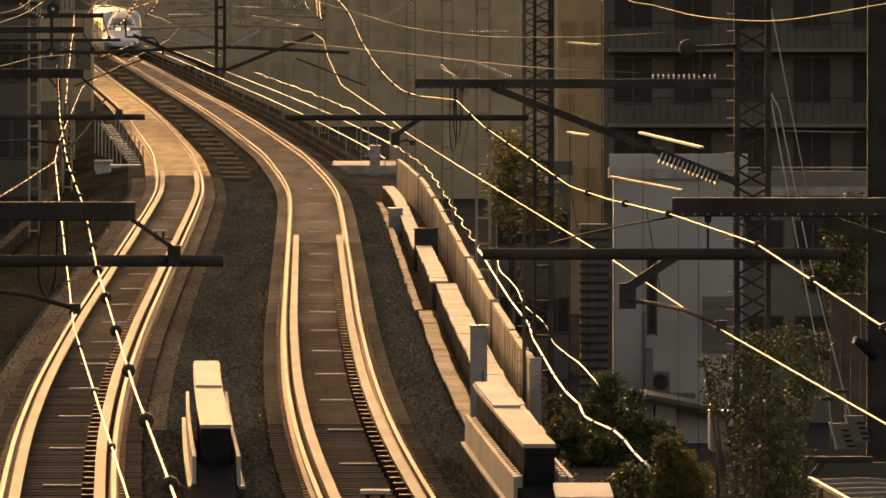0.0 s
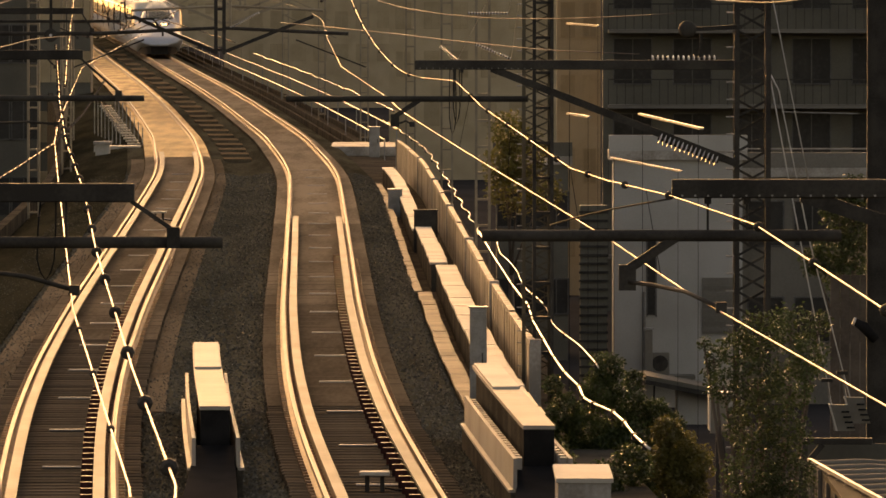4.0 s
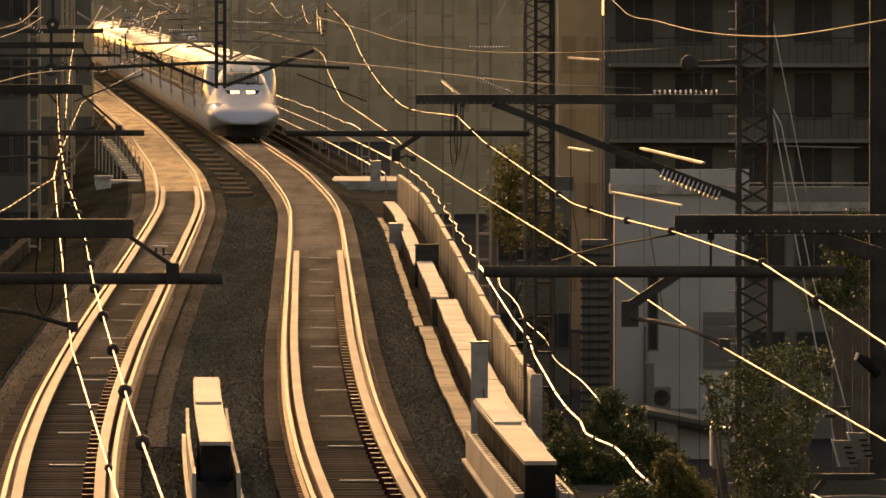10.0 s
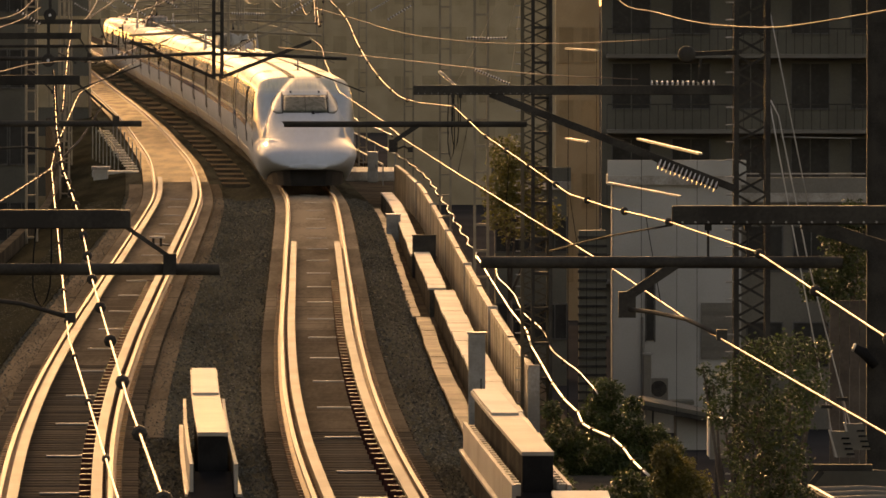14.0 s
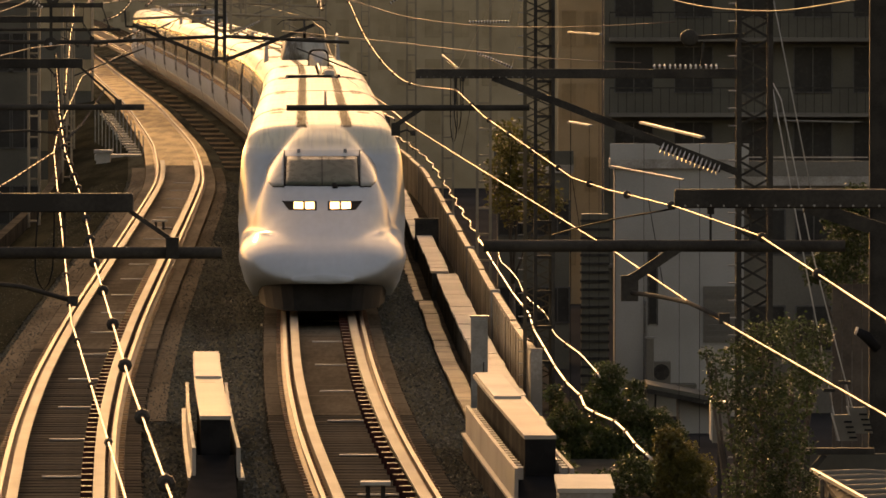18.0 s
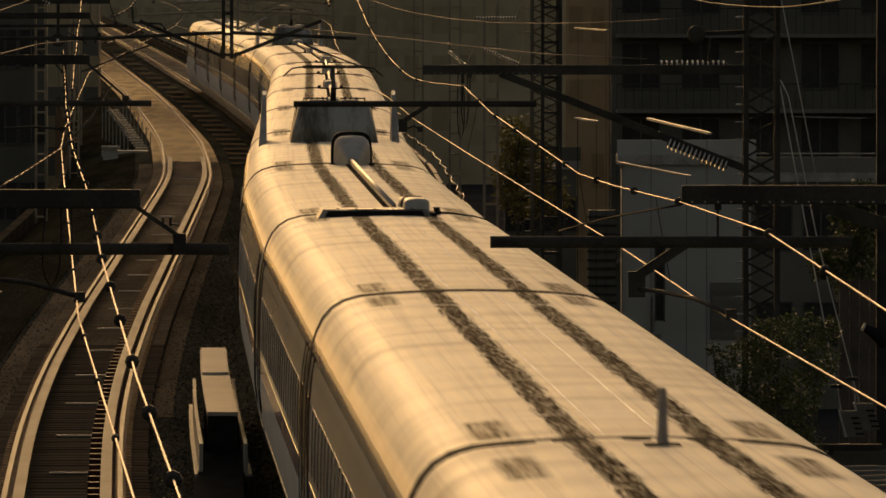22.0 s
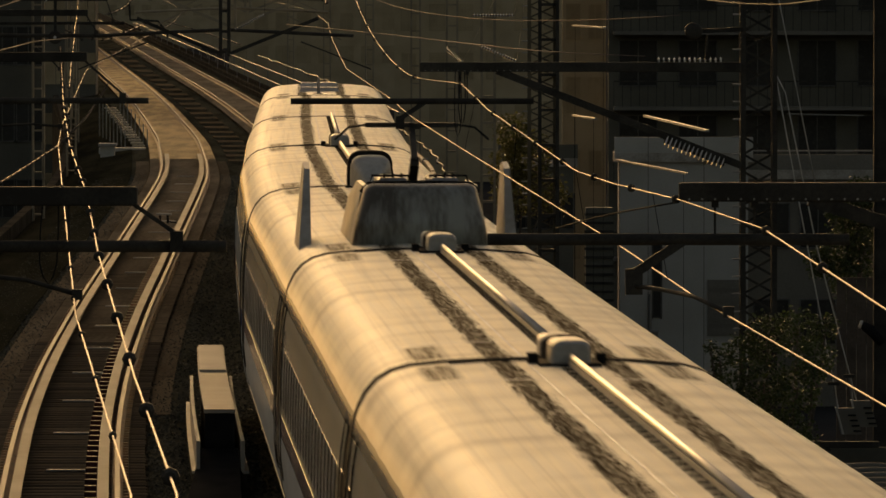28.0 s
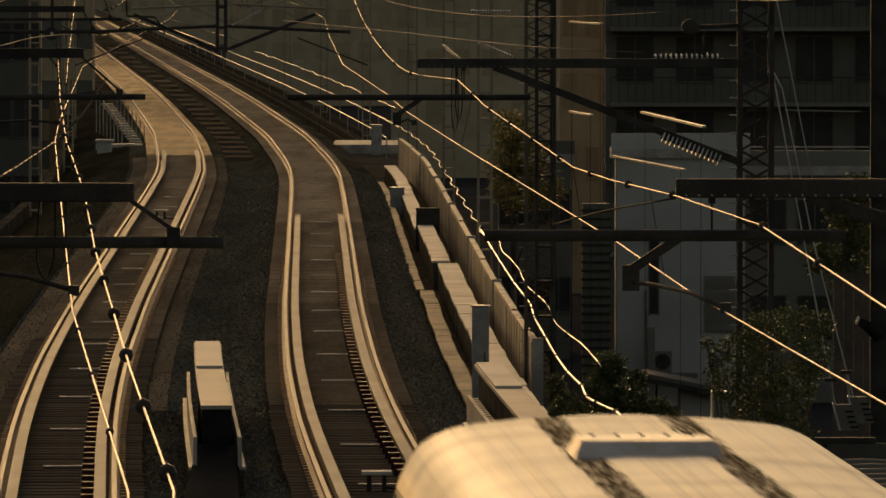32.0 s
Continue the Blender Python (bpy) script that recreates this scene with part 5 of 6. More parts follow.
def patch(y0, y1, z0, z1, s, lift, n=4):
    """A thin curved plate on the car's side."""
    rings = []
    zs = [z0 + (z1 - z0) * k / n for k in range(n + 1)]
    for y in (y0, y1):
        rings.append([(s * (side_x(z) + lift), y, z) for z in zs] + [(s * (side_x(z) - 0.02), y, z) for z in zs[::-1]])
    return loft(rings)


def roof_z(x):
    return float(np.interp(abs(x), [p[0] for p in HALF[::-1]], [p[1] for p in HALF[::-1]]))


def common(t, y0, y1, windows=True, first=None):
    """Sides, doors, windows, skirts and roof seams between y0 and y1."""
    for s in (-1, 1):
        part("band", patch(y0 + 0.02, y1 - 0.02, 1.62, 1.86, s, 0.004), BLUE, t, "dark blue waist band")
        part("skirt", patch(y0 + 0.3, y1 - 0.3, 0.30, 0.80, s, 0.012), SKIRT, t)
        for yd in (y0 + 1.0, y1 - 1.0):
            d = part("door", patch(yd - 0.42, yd + 0.42, 1.15, 3.02, s, 0.006, 8), WHITE, t)
            for e in (-0.44, 0.44):
                part("door_seal", patch(yd + e - 0.05, yd + e + 0.05, 1.12, 3.06, s, 0.016, 8), RUBBER, d)
            part("door_window", patch(yd - 0.15, yd + 0.15, 2.05, 2.65, s, 0.010), TRAINGLASS, d)
        w0, w1 = (first or y0 + 2.2), y1 - 2.2
        n = int((w1 - w0) / 1.04)
        for k in range(n):
            y = w0 + (k + 0.5) * (w1 - w0) / n
            w = part("window", patch(y - 0.21, y + 0.21, 1.98, 2.62, s, 0.006), TRAINGLASS, t)
            part("surround", patch(y + 0.23, y + 0.27, 1.96, 2.64, s, 0.014), SEAM, w)
    for x in (-0.20, 0.20):
        z = roof_z(x)
        part("roof_seam", box(x - 0.010, x + 0.010, y0 + 0.1, y1 - 0.1, z - 0.02, z + 0.002), SEAM, t)


def roof_line(t, y):
    """A thin raised joint across the roof."""
    top = [(x, z) for x, z in RING if z > 3.5]
    ring = [(x * 1.002, z + 0.002) for x, z in top] + [(x * 0.99, z - 0.03) for x, z in top[::-1]]
    part("roof_joint", loft([[(x, y + e, z) for x, z in ring] for e in (-0.03, 0.03)]), SEAM, t)


def bogies(t, ys):
    for y in ys:
        b = part("bogie", box(-1.15, 1.15, y - 1.5, y + 1.5, 0.35, 0.6), RUBBER, t)
        for e in (-1.25, 1.25):
            for s in (-1, 1):
                part("wheel", tube([(s * 0.68, y + e, 0.43), (s * 0.81, y + e, 0.43)], 0.43, 16), RUST, b)


def gangway(t, y):
    part("gangway", loft([[(x * 1.003, e, 0.30 + (z - 0.30) * 1.002) for x, z in RING] for e in (y, y + 0.46)]), RUBBER, t, "dark gap with rubber bellows")


def middle_car(label):
    t = thing("train_car", (0, 0, 0), label, "train car", "cars of the train")
    y0, y1 = -12.36, 12.36
    rings = []
    for y, k in ((y0, 0.985), (y0 + 0.04, 1), (y0 + 0.09, 1), (y0 + 0.3, 1), (-8, 1), (-4, 1), (0, 1), (4, 1), (8, 1), (y1 - 0.3, 1), (y1 - 0.09, 1), (y1 - 0.04, 1), (y1, 0.985)):
        rings.append([(x * k, y, 0.28 + (z - 0.28) * k) for x, z in RING])
    part("body", loft(rings), WHITE, t, smooth=True)
    common(t, y0, y1)
    for y in (-9.5, 9.3):
        roof_line(t, y)
    bogies(t, (-8.75, 8.75))
    gangway(t, 12.27)
    return t


def cable_run(t, y0, y1, x=0.12):
    z = 3.66
    c = part("cable_duct", tube([(x, y0, z + 0.07), (x, (y0 + y1) / 2, z + 0.07), (x, y1, z + 0.07)], 0.029, 10), PIPE, t, "pale round high-voltage cable duct", smooth=True)
    part("duct_plinth", box(x - 0.022, x + 0.022, y0, y1, z - 0.03, z + 0.045), PIPE, c)
    n = int((y1 - y0) / 0.6)
    for k in range(n):
        y = y0 + (k + 0.5) * (y1 - y0) / n
        part("foot", box(x - 0.10, x + 0.07, y - 0.06, y + 0.06, z - 0.03, z + 0.008), UNDERGREY, c)


ARCH = [(-1, 0)] + [(-math.copysign(abs(math.cos(math.pi * k / 10)) ** 0.55, math.cos(math.pi * k / 10)), 0.42 + 0.58 * math.sin(math.pi * k / 10) ** 0.6) for k in range(11)] + [(1, 0)]


def arch_block(x, y, z, w, h, sizes):
    """A block with an arched section; sizes are (along, scale)."""
    return loft([[(x + a * w * k, y + e, z + b * h * k) for a, b in ARCH] for e, k in sizes])


def cable_joint(t, y, x=0.12):
    """Two arched cable heads, one on each side of the gap between cars, on dark feet."""
    z = 3.64
    j = part("cable_joint", box(x - 0.25, x + 0.25, y - 1.0, y - 0.12, z - 0.03, z + 0.035), RUBBER, t, "cable joint over the car gap")
    part("head", arch_block(x, y - 1.0, z + 0.037, 0.165, 0.19, ((0.0, 0.84), (0.04, 0.97), (0.10, 1), (0.60, 1), (0.68, 0.93))), FINPAINT, j, smooth=False)
    part("head_seal", arch_block(x - 0.01, y - 0.31, z + 0.037, 0.17, 0.20, ((0.0, 0.9), (0.15, 1), (0.3, 0.9))), RUBBER, j)
    part("far_foot", box(x - 0.22, x + 0.20, y + 0.35, y + 0.95, z - 0.03, z + 0.025), RUBBER, j)
    part("far_head", arch_block(x - 0.02, y + 0.55, z + 0.027, 0.15, 0.17, ((0.0, 0.95), (0.05, 1), (0.42, 1), (0.5, 0.8))), FINPAINT, j)
    part("far_seal", arch_block(x - 0.02, y + 0.42, z + 0.027, 0.145, 0.16, ((0.0, 0.85), (0.12, 0.95))), RUBBER, j)
    part("bridging_cable", tube([(x, y - 0.2, z + 0.11), (x - 0.04, y + 0.1, z + 0.15), (x - 0.02, y + 0.5, z + 0.09)], 0.045, 8), RUBBER, j, smooth=True)
    for s in (-1, 1):
        part("side_pipe", tube([(x + s * 0.25, y - 0.15, z + 0.03), (x + s * 0.55, y - 0.1, roof_z(x + s * 0.55) + 0.02), (x + s * 0.95, y - 0.05, roof_z(x + s * 0.95) + 0.015)], 0.014, 6), RUBBER, j)
        part("side_bolt", box(x + s * 0.28 - 0.04, x + s * 0.28 + 0.04, y - 0.45, y - 0.25, z - 0.03, z + 0.09), RUBBER, j)


def cable_cone(t, y, x=0.14):
    """Large upright cable head, rounded, with a dark rim behind it."""
    z = 3.62
    j = part("cable_head", arch_block(x, y, z, 0.29, 0.49, ((-0.9, 0.30), (-0.6, 0.66), (-0.33, 0.95), (-0.26, 1), (0.1, 1))), FINPAINT, t, "rounded grey cable head")
    part("head_rim", arch_block(x, y, z, 0.33, 0.55, ((0.104, 1), (0.40, 1))), RUBBER, j)
    part("head_foot", box(x - 0.36, x + 0.36, y - 0.35, y + 0.15, z - 0.03, z + 0.05), RUBBER, j)


def roof_box(t, y, x0, x1, d, h=0.16, mat=None):
    z = 3.60
    bm = bmesh.new()
    v = [bm.verts.new(q) for q in ((x0, y, z), (x1, y, z), (x1, y + d, z), (x0, y + d, z), (x0 + 0.08, y + 0.05, z + h), (x1 - 0.08, y + 0.05, z + h), (x1 - 0.08, y + d - 0.3, z + h), (x0 + 0.08, y + d - 0.3, z + h))]
    for f in ((3, 2, 1, 0), (4, 5, 6, 7), (0, 1, 5, 4), (1, 2, 6, 5), (2, 3, 7, 6), (3, 0, 4, 7)):
        bm.faces.new([v[i] for i in f])
    rb = part("roof_box", bm, mat or FINPAINT, t, "low flat roof box")
    # black plate added on the face to imitate its shade
    m = 0.05
    front = loft([[(x0 + 0.05 + m, y - 0.012 + e, z + 0.03), (x1 - 0.05 - m, y - 0.012 + e, z + 0.03), (x1 - 0.09 - m, y + 0.03 + e, z + h - 0.02), (x0 + 0.09 + m, y + 0.03 + e, z + h - 0.02)] for e in (-0.004, 0.05)])
    part("louvre", front, RUBBER, rb, "added black plate for the shade on the box's face")
    for k in range(5):
        x = x0 + (x1 - x0) * (0.18 + 0.16 * k)
        part("lid_screw", tube([(x, y + 0.16, z + h - 0.004), (x, y + 0.16, z + h + 0.012)], 0.018, 6), UNDERGREY, rb)


def aerial(t, y, x=0.12):
    a = part("aerial", loft([[(x + c * 0.035 * k, y + s * 0.09 * k, z) for c, s in ((-1, 0), (0, -1), (1, 0), (0, 1))] for z, k in ((3.66, 1.2), (3.80, 1), (4.05, 0.7))]), SKIRT, t, "upright fin aerial")
    part("aerial_foot", box(x - 0.12, x + 0.12, y - 0.14, y + 0.14, 3.62, 3.665), RUBBER, a)


def pantograph_cover(t, y0, d):
    """Shallow tub with the pantograph inside and two upright fins; d is the side on which the tub's tall end lies."""
    z = 3.62
    def tub(a, b, h, r):
        """Trapezoid with rounded top corners, from the left foot to the right foot."""
        pts = [(-a, 0.0), (-a + (a - b) * 0.5, h * 0.5)]
        for k in range(6):
            w = math.pi / 2 * k / 5
            pts.append((-b + r - r * math.cos(w), h - r + r * math.sin(w)))
        return pts + [(-x, q) for x, q in pts[::-1]]
    front = loft([[(x, y0 + e + 0.16 * q, z + q) for x, q in tub(a, b, h, r)] for e, a, b, h, r in ((-0.05, 0.68, 0.52, 0.52, 0.20), (-0.03, 0.73, 0.58, 0.60, 0.18), (0.03, 0.77, 0.635, 0.67, 0.15), (0.12, 0.79, 0.66, 0.71, 0.13), (0.26, 0.80, 0.67, 0.72, 0.12))])
    c = part("pantograph_cover", front, COVER, t, "grey-white pantograph wind cover, streaked with soot, its shaded front painted darker", smooth=True)
    part("cover_rim", tube([(-0.68, y0 + 0.46, z + 0.62), (-0.60, y0 + 0.36, z + 0.715), (0.0, y0 + 0.34, z + 0.73), (0.60, y0 + 0.36, z + 0.715), (0.68, y0 + 0.46, z + 0.62)], 0.022, 6), RUBBER, c)
    for s in (-1, 1):
        bm = bmesh.new()
        q = [(s * 0.80, y0 + 0.46, z - 0.04), (s * 0.80, y0 + 5.0, z - 0.04), (s * 0.72, y0 + 4.2, z + 0.45), (s * 0.67, y0 + 2.5, z + 0.69), (s * 0.67, y0 + 0.46, z + 0.69)]
        va = [bm.verts.new(p) for p in q]
        vb = [bm.verts.new((p[0] - s * 0.06, p[1], p[2])) for p in q]
        bm.faces.new(va)
        bm.faces.new(vb[::-1])
        for i in range(5):
            bm.faces.new((va[i], vb[i], vb[(i + 1) % 5], va[(i + 1) % 5]))
        bmesh.ops.recalc_face_normals(bm, faces=bm.faces[:])
        part("side_plate", bm, FINPAINT, c)
        bm = bmesh.new()
        f = 1.30 if s < 0 else 1.15
        q = [(s * f, y0 + 1.8, 3.25), (s * f, y0 + 4.6, 3.25), (s * f - s * 0.04, y0 + 3.4, 4.46), (s * f - s * 0.04, y0 + 2.9, 4.52), (s * f - s * 0.04, y0 + 2.5, 4.45)]
        va = [bm.verts.new((p[0] + (0.085 if p[2] < 4 else 0.035), p[1], p[2])) for p in q]
        vb = [bm.verts.new((p[0] - (0.085 if p[2] < 4 else 0.035), p[1], p[2])) for p in q]
        bm.faces.new(va)
        bm.faces.new(vb[::-1])
        for i in range(5):
            bm.faces.new((va[i], vb[i], vb[(i + 1) % 5], va[(i + 1) % 5]))
        bmesh.ops.recalc_face_normals(bm, faces=bm.faces[:])
        part("side_fin", bm, FINPAINT, t, "upright fin beside the pantograph")
        for k in range(3):
            y = y0 + 1.2 + 1.2 * k
            part("insulator", tube([(s * 0.42, y, z), (s * 0.42, y, z + 0.2), (s * 0.42, y, z + 0.46)], [0.13, 0.15, 0.10], 10), SKIRT, c)
    pg = part("pantograph_frame", box(-0.55, 0.55, y0 + 1.0, y0 + 3.8, z + 0.46, z + 0.56), RUBBER, t, "dark pantograph base frame")
    part("lower_arm", bar((0, y0 + 3.2, z + 0.55), (0, y0 + 1.9, 4.55), 0.10, 0.10), DARKSTEEL, pg)
    part("upper_arm", bar((0, y0 + 1.9, 4.55), (0, y0 + 2.9, 4.92), 0.07, 0.07), DARKSTEEL, pg)
    part("collector", box(-0.55, 0.55, y0 + 2.8, y0 + 3.05, 4.93, 4.985), DARKSTEEL, pg)
    for s in (-1, 1):
        part("horn", tube([(s * 0.55, y0 + 2.92, 4.96), (s * 0.75, y0 + 2.92, 4.93), (s * 0.92, y0 + 2.92, 4.78)], 0.016, 6), DARKSTEEL, pg)
        e_ = part("equipment", box(s * 0.30 - 0.17, s * 0.30 + 0.17, y0 + 0.7, y0 + 2.2, z + 0.562, z + 0.77), SKIRT, pg, bevel=0.03)
        for k in range(3):
            part("terminal", tube([(s * 0.30 - 0.10 + 0.10 * k, y0 + 0.75, z + 0.76), (s * 0.30 - 0.10 + 0.10 * k, y0 + 0.75, z + 0.82)], 0.018, 6), RUBBER, e_)
        part("guide_hoop", tube([(s * 0.12, y0 + 0.6, z + 0.60), (s * 0.12, y0 + 0.55, z + 0.80), (s * 0.55, y0 + 0.55, z + 0.80), (s * 0.60, y0 + 0.6, z + 0.62)], 0.016, 6), RUBBER, pg)


# -- leading car with its broad flat nose --
LEN = 25.3
TIP = -11.7
AXIS = 1.10   # height of the point from which the nose sections are drawn


def smooth_t(u, table):
    """Soft interpolation in a table: the mean over a short stretch."""
    w = min(1.0, u * 1.5) * 0.6
    us, vs = zip(*table)
    return sum(float(np.interp(u + e * w, us, vs)) for e in (-0.3, -0.15, 0, 0.15, 0.3)) / 5


# half-width and top, by distance behind the tip: the flat bill, the shoulders behind it, the cab canopy between them
BILL_W = [(0, 0.25), (0.06, 0.55), (0.15, 0.80), (0.35, 1.10), (0.7, 1.34), (1.2, 1.51), (1.8, 1.61), (2.6, 1.66), (3.5, 1.68), (12, 1.69)]
BILL_Z = [(0, 0.86), (0.2, 1.06), (0.6, 1.27), (1.2, 1.45), (2.0, 1.60), (2.8, 1.70), (3.6, 1.76), (5.0, 1.80), (7.0, 1.86), (12, 1.9)]
SHOULDER_W = [(1.5, 0.80), (3.0, 1.08), (4.2, 1.28), (5.2, 1.40), (6.2, 1.50), (7.0, 1.58), (7.6, 1.63), (8.1, 1.66), (8.6, 1.69), (12, 1.69)]
SHOULDER_Z = [(1.5, 1.25), (3.0, 1.50), (4.2, 1.74), (5.2, 1.95), (6.0, 2.20), (6.6, 2.46), (7.1, 2.82), (7.5, 3.18), (7.85, 3.48), (8.15, 3.62), (8.5, 3.65), (12, 3.65)]
CAB_W = [(0, 0.60), (1.0, 0.92), (2.5, 1.12), (3.5, 1.25), (4.5, 1.37), (5.5, 1.41), (6.5, 1.33), (7.5, 1.17), (8.6, 1.05), (12, 1.05)]
CAB_Z = [(0, 0.86), (0.6, 1.20), (1.4, 1.49), (2.2, 1.74), (3.0, 1.97), (3.8, 2.20), (4.5, 2.47), (5.2, 2.80), (6.0, 3.15), (6.8, 3.44), (7.6, 3.61), (8.2, 3.66), (9.5, 3.66), (12, 3.65)]


def axis_at(u):
    return AXIS if u > 0.8 else 0.78 + 0.4 * u


def oval(a, w, h, p):
    """Reach of a rounded box of half-width w and height h in the direction a."""
    return ((abs(math.cos(a)) / w) ** p + (abs(math.sin(a)) / h) ** p) ** (-1 / p)


BODY_A = [math.atan2(z - AXIS, x) for x, z in HALF if z > 0.9]
BODY_R = [math.hypot(x, z - AXIS) for x, z in HALF if z > 0.9]


@functools.lru_cache(None)
def nose_sizes(u):
    return tuple(smooth_t(u, tab) for tab in (BILL_W, BILL_Z, SHOULDER_W, SHOULDER_Z, CAB_W, CAB_Z))


def nose_reach(a, u):
    """Reach of the nose section at u in the direction a: bill, shoulders and canopy run softly together, then pass into the body."""
    bw, bz, sw, sz, cw, cz = nose_sizes(u)
    z0 = axis_at(u)
    rs = [oval(a, bw, max(0.03, bz - z0), 2.3 + 0.4 * min(1.0, u / 2)), oval(a, cw, max(0.03, cz - z0), 2.8)]
    if u > 1.5:
        rs.append(oval(a, sw, max(0.03, sz - z0), 4.2))
    k = 30.0
    top = max(rs)
    r = top + math.log(sum(math.exp(k * (q - top)) for q in rs)) / k - 0.02 * min(1.0, u)
    f = max(0.0, min(1.0, (u - 7.7) / 1.0))
    f = f * f * (3 - 2 * f)
    return r + (float(np.interp(a, BODY_A, BODY_R)) - r) * f


def nose_ring(u):
    z0 = axis_at(u)
    w = nose_reach(0.0, u)
    low = 0.28 if u > 5 else 0.28 + 0.44 * (1 - u / 5) ** 0.6
    tuck = max(0.0, 1 - u / 4.0)
    half = [(w * (0.83 - 0.26 * tuck), low), (w * (0.93 - 0.10 * tuck), low + (z0 - low) * 0.35), (w * (0.985 - 0.03 * tuck), low + (z0 - low) * 0.75)]
    n = 44
    for i in range(n + 1):
        a = (math.pi / 2) * i / n
        r = nose_reach(a, u)
        half.append((r * math.cos(a) if i < n else 0.0, z0 + r * math.sin(a)))
    return [(x, TIP + u, z) for x, z in half] + [(-x, TIP + u, z) for x, z in half[-2::-1]]


def front_u(x, z):
    """How far behind the tip the nose reaches height z at x."""
    a, b = 0.2, 9.0
    for _ in range(22):
        m = (a + b) / 2
        z0 = axis_at(m)
        if math.hypot(x, z - z0) > nose_reach(math.atan2(z - z0, abs(x)), m):
            a = m
        else:
            b = m
    return (a + b) / 2


def face_patch(z0, z1, w0, w1, lift, nx=18, nz=8, side=0, x_in=0.0):
    """A plate on the nose between two heights; w0 and w1 are its half-widths below and above. side: one side only, from x_in."""
    bm = bmesh.new()
    layers = []
    for l in (lift, -0.06):
        rows = []
        for i in range(nz + 1):
            z = z0 + (z1 - z0) * i / nz
            w = w0 + (w1 - w0) * i / nz
            row = []
            for j in range(nx + 1):
                q = j / nx
                x = (2 * q - 1) * w if not side else side * (x_in + (w - x_in) * q)
                row.append(bm.verts.new((x * (1 + max(l, 0) * 0.9), TIP + front_u(x, z) - l, z + l * 0.8)))
            rows.append(row)
        layers.append(rows)
    top, bot = layers
    for i in range(nz):
        for j in range(nx):
            bm.faces.new((top[i][j], top[i][j + 1], top[i + 1][j + 1], top[i + 1][j]))
            bm.faces.new((bot[i][j], bot[i + 1][j], bot[i + 1][j + 1], bot[i][j + 1]))
        bm.faces.new((top[i][0], top[i + 1][0], bot[i + 1][0], bot[i][0]))
        bm.faces.new((top[i][nx], bot[i][nx], bot[i + 1][nx], top[i + 1][nx]))
    for j in range(nx):
        bm.faces.new((top[0][j], bot[0][j], bot[0][j + 1], top[0][j + 1]))
        bm.faces.new((top[nz][j], top[nz][j + 1], bot[nz][j + 1], bot[nz][j]))
    bmesh.ops.recalc_face_normals(bm, faces=bm.faces[:])
    return bm


def lobe_patch(s, x_in, grow, lift):
    """The windscreen's rounded side lobe on side s, as a curved plate."""
    bm = bmesh.new()
    layers = []
    nz, nx = 10, 8
    for l in (lift, -0.06):
        rows = []
        for i in range(nz + 1):
            q = i / nz
            z = 2.47 - grow + (0.66 + 2 * grow) * q
            w = x_in + (0.42 + grow) * math.sin(math.pi * (0.10 + 0.80 * q ** 0.85)) ** 0.55 - 0.20 * q
            rows.append([bm.verts.new((s * x * (1 + max(l, 0) * 0.9), TIP + front_u(x, z) - l, z + l * 0.8)) for x in (x_in + (w - x_in) * j / nx for j in range(nx + 1))])
        layers.append(rows)
    top, bot = layers
    for i in range(nz):
        for j in range(nx):
            bm.faces.new((top[i][j], top[i][j + 1], top[i + 1][j + 1], top[i + 1][j]))
            bm.faces.new((bot[i][j], bot[i + 1][j], bot[i + 1][j + 1], bot[i][j + 1]))
        bm.faces.new((top[i][0], top[i + 1][0], bot[i + 1][0], bot[i][0]))
        bm.faces.new((top[i][nx], bot[i][nx], bot[i + 1][nx], top[i + 1][nx]))
    for j in range(nx):
        bm.faces.new((top[0][j], bot[0][j], bot[0][j + 1], top[0][j + 1]))
        bm.faces.new((top[nz][j], top[nz][j + 1], bot[nz][j + 1], bot[nz][j]))
    bmesh.ops.recalc_face_normals(bm, faces=bm.faces[:])
    return bm


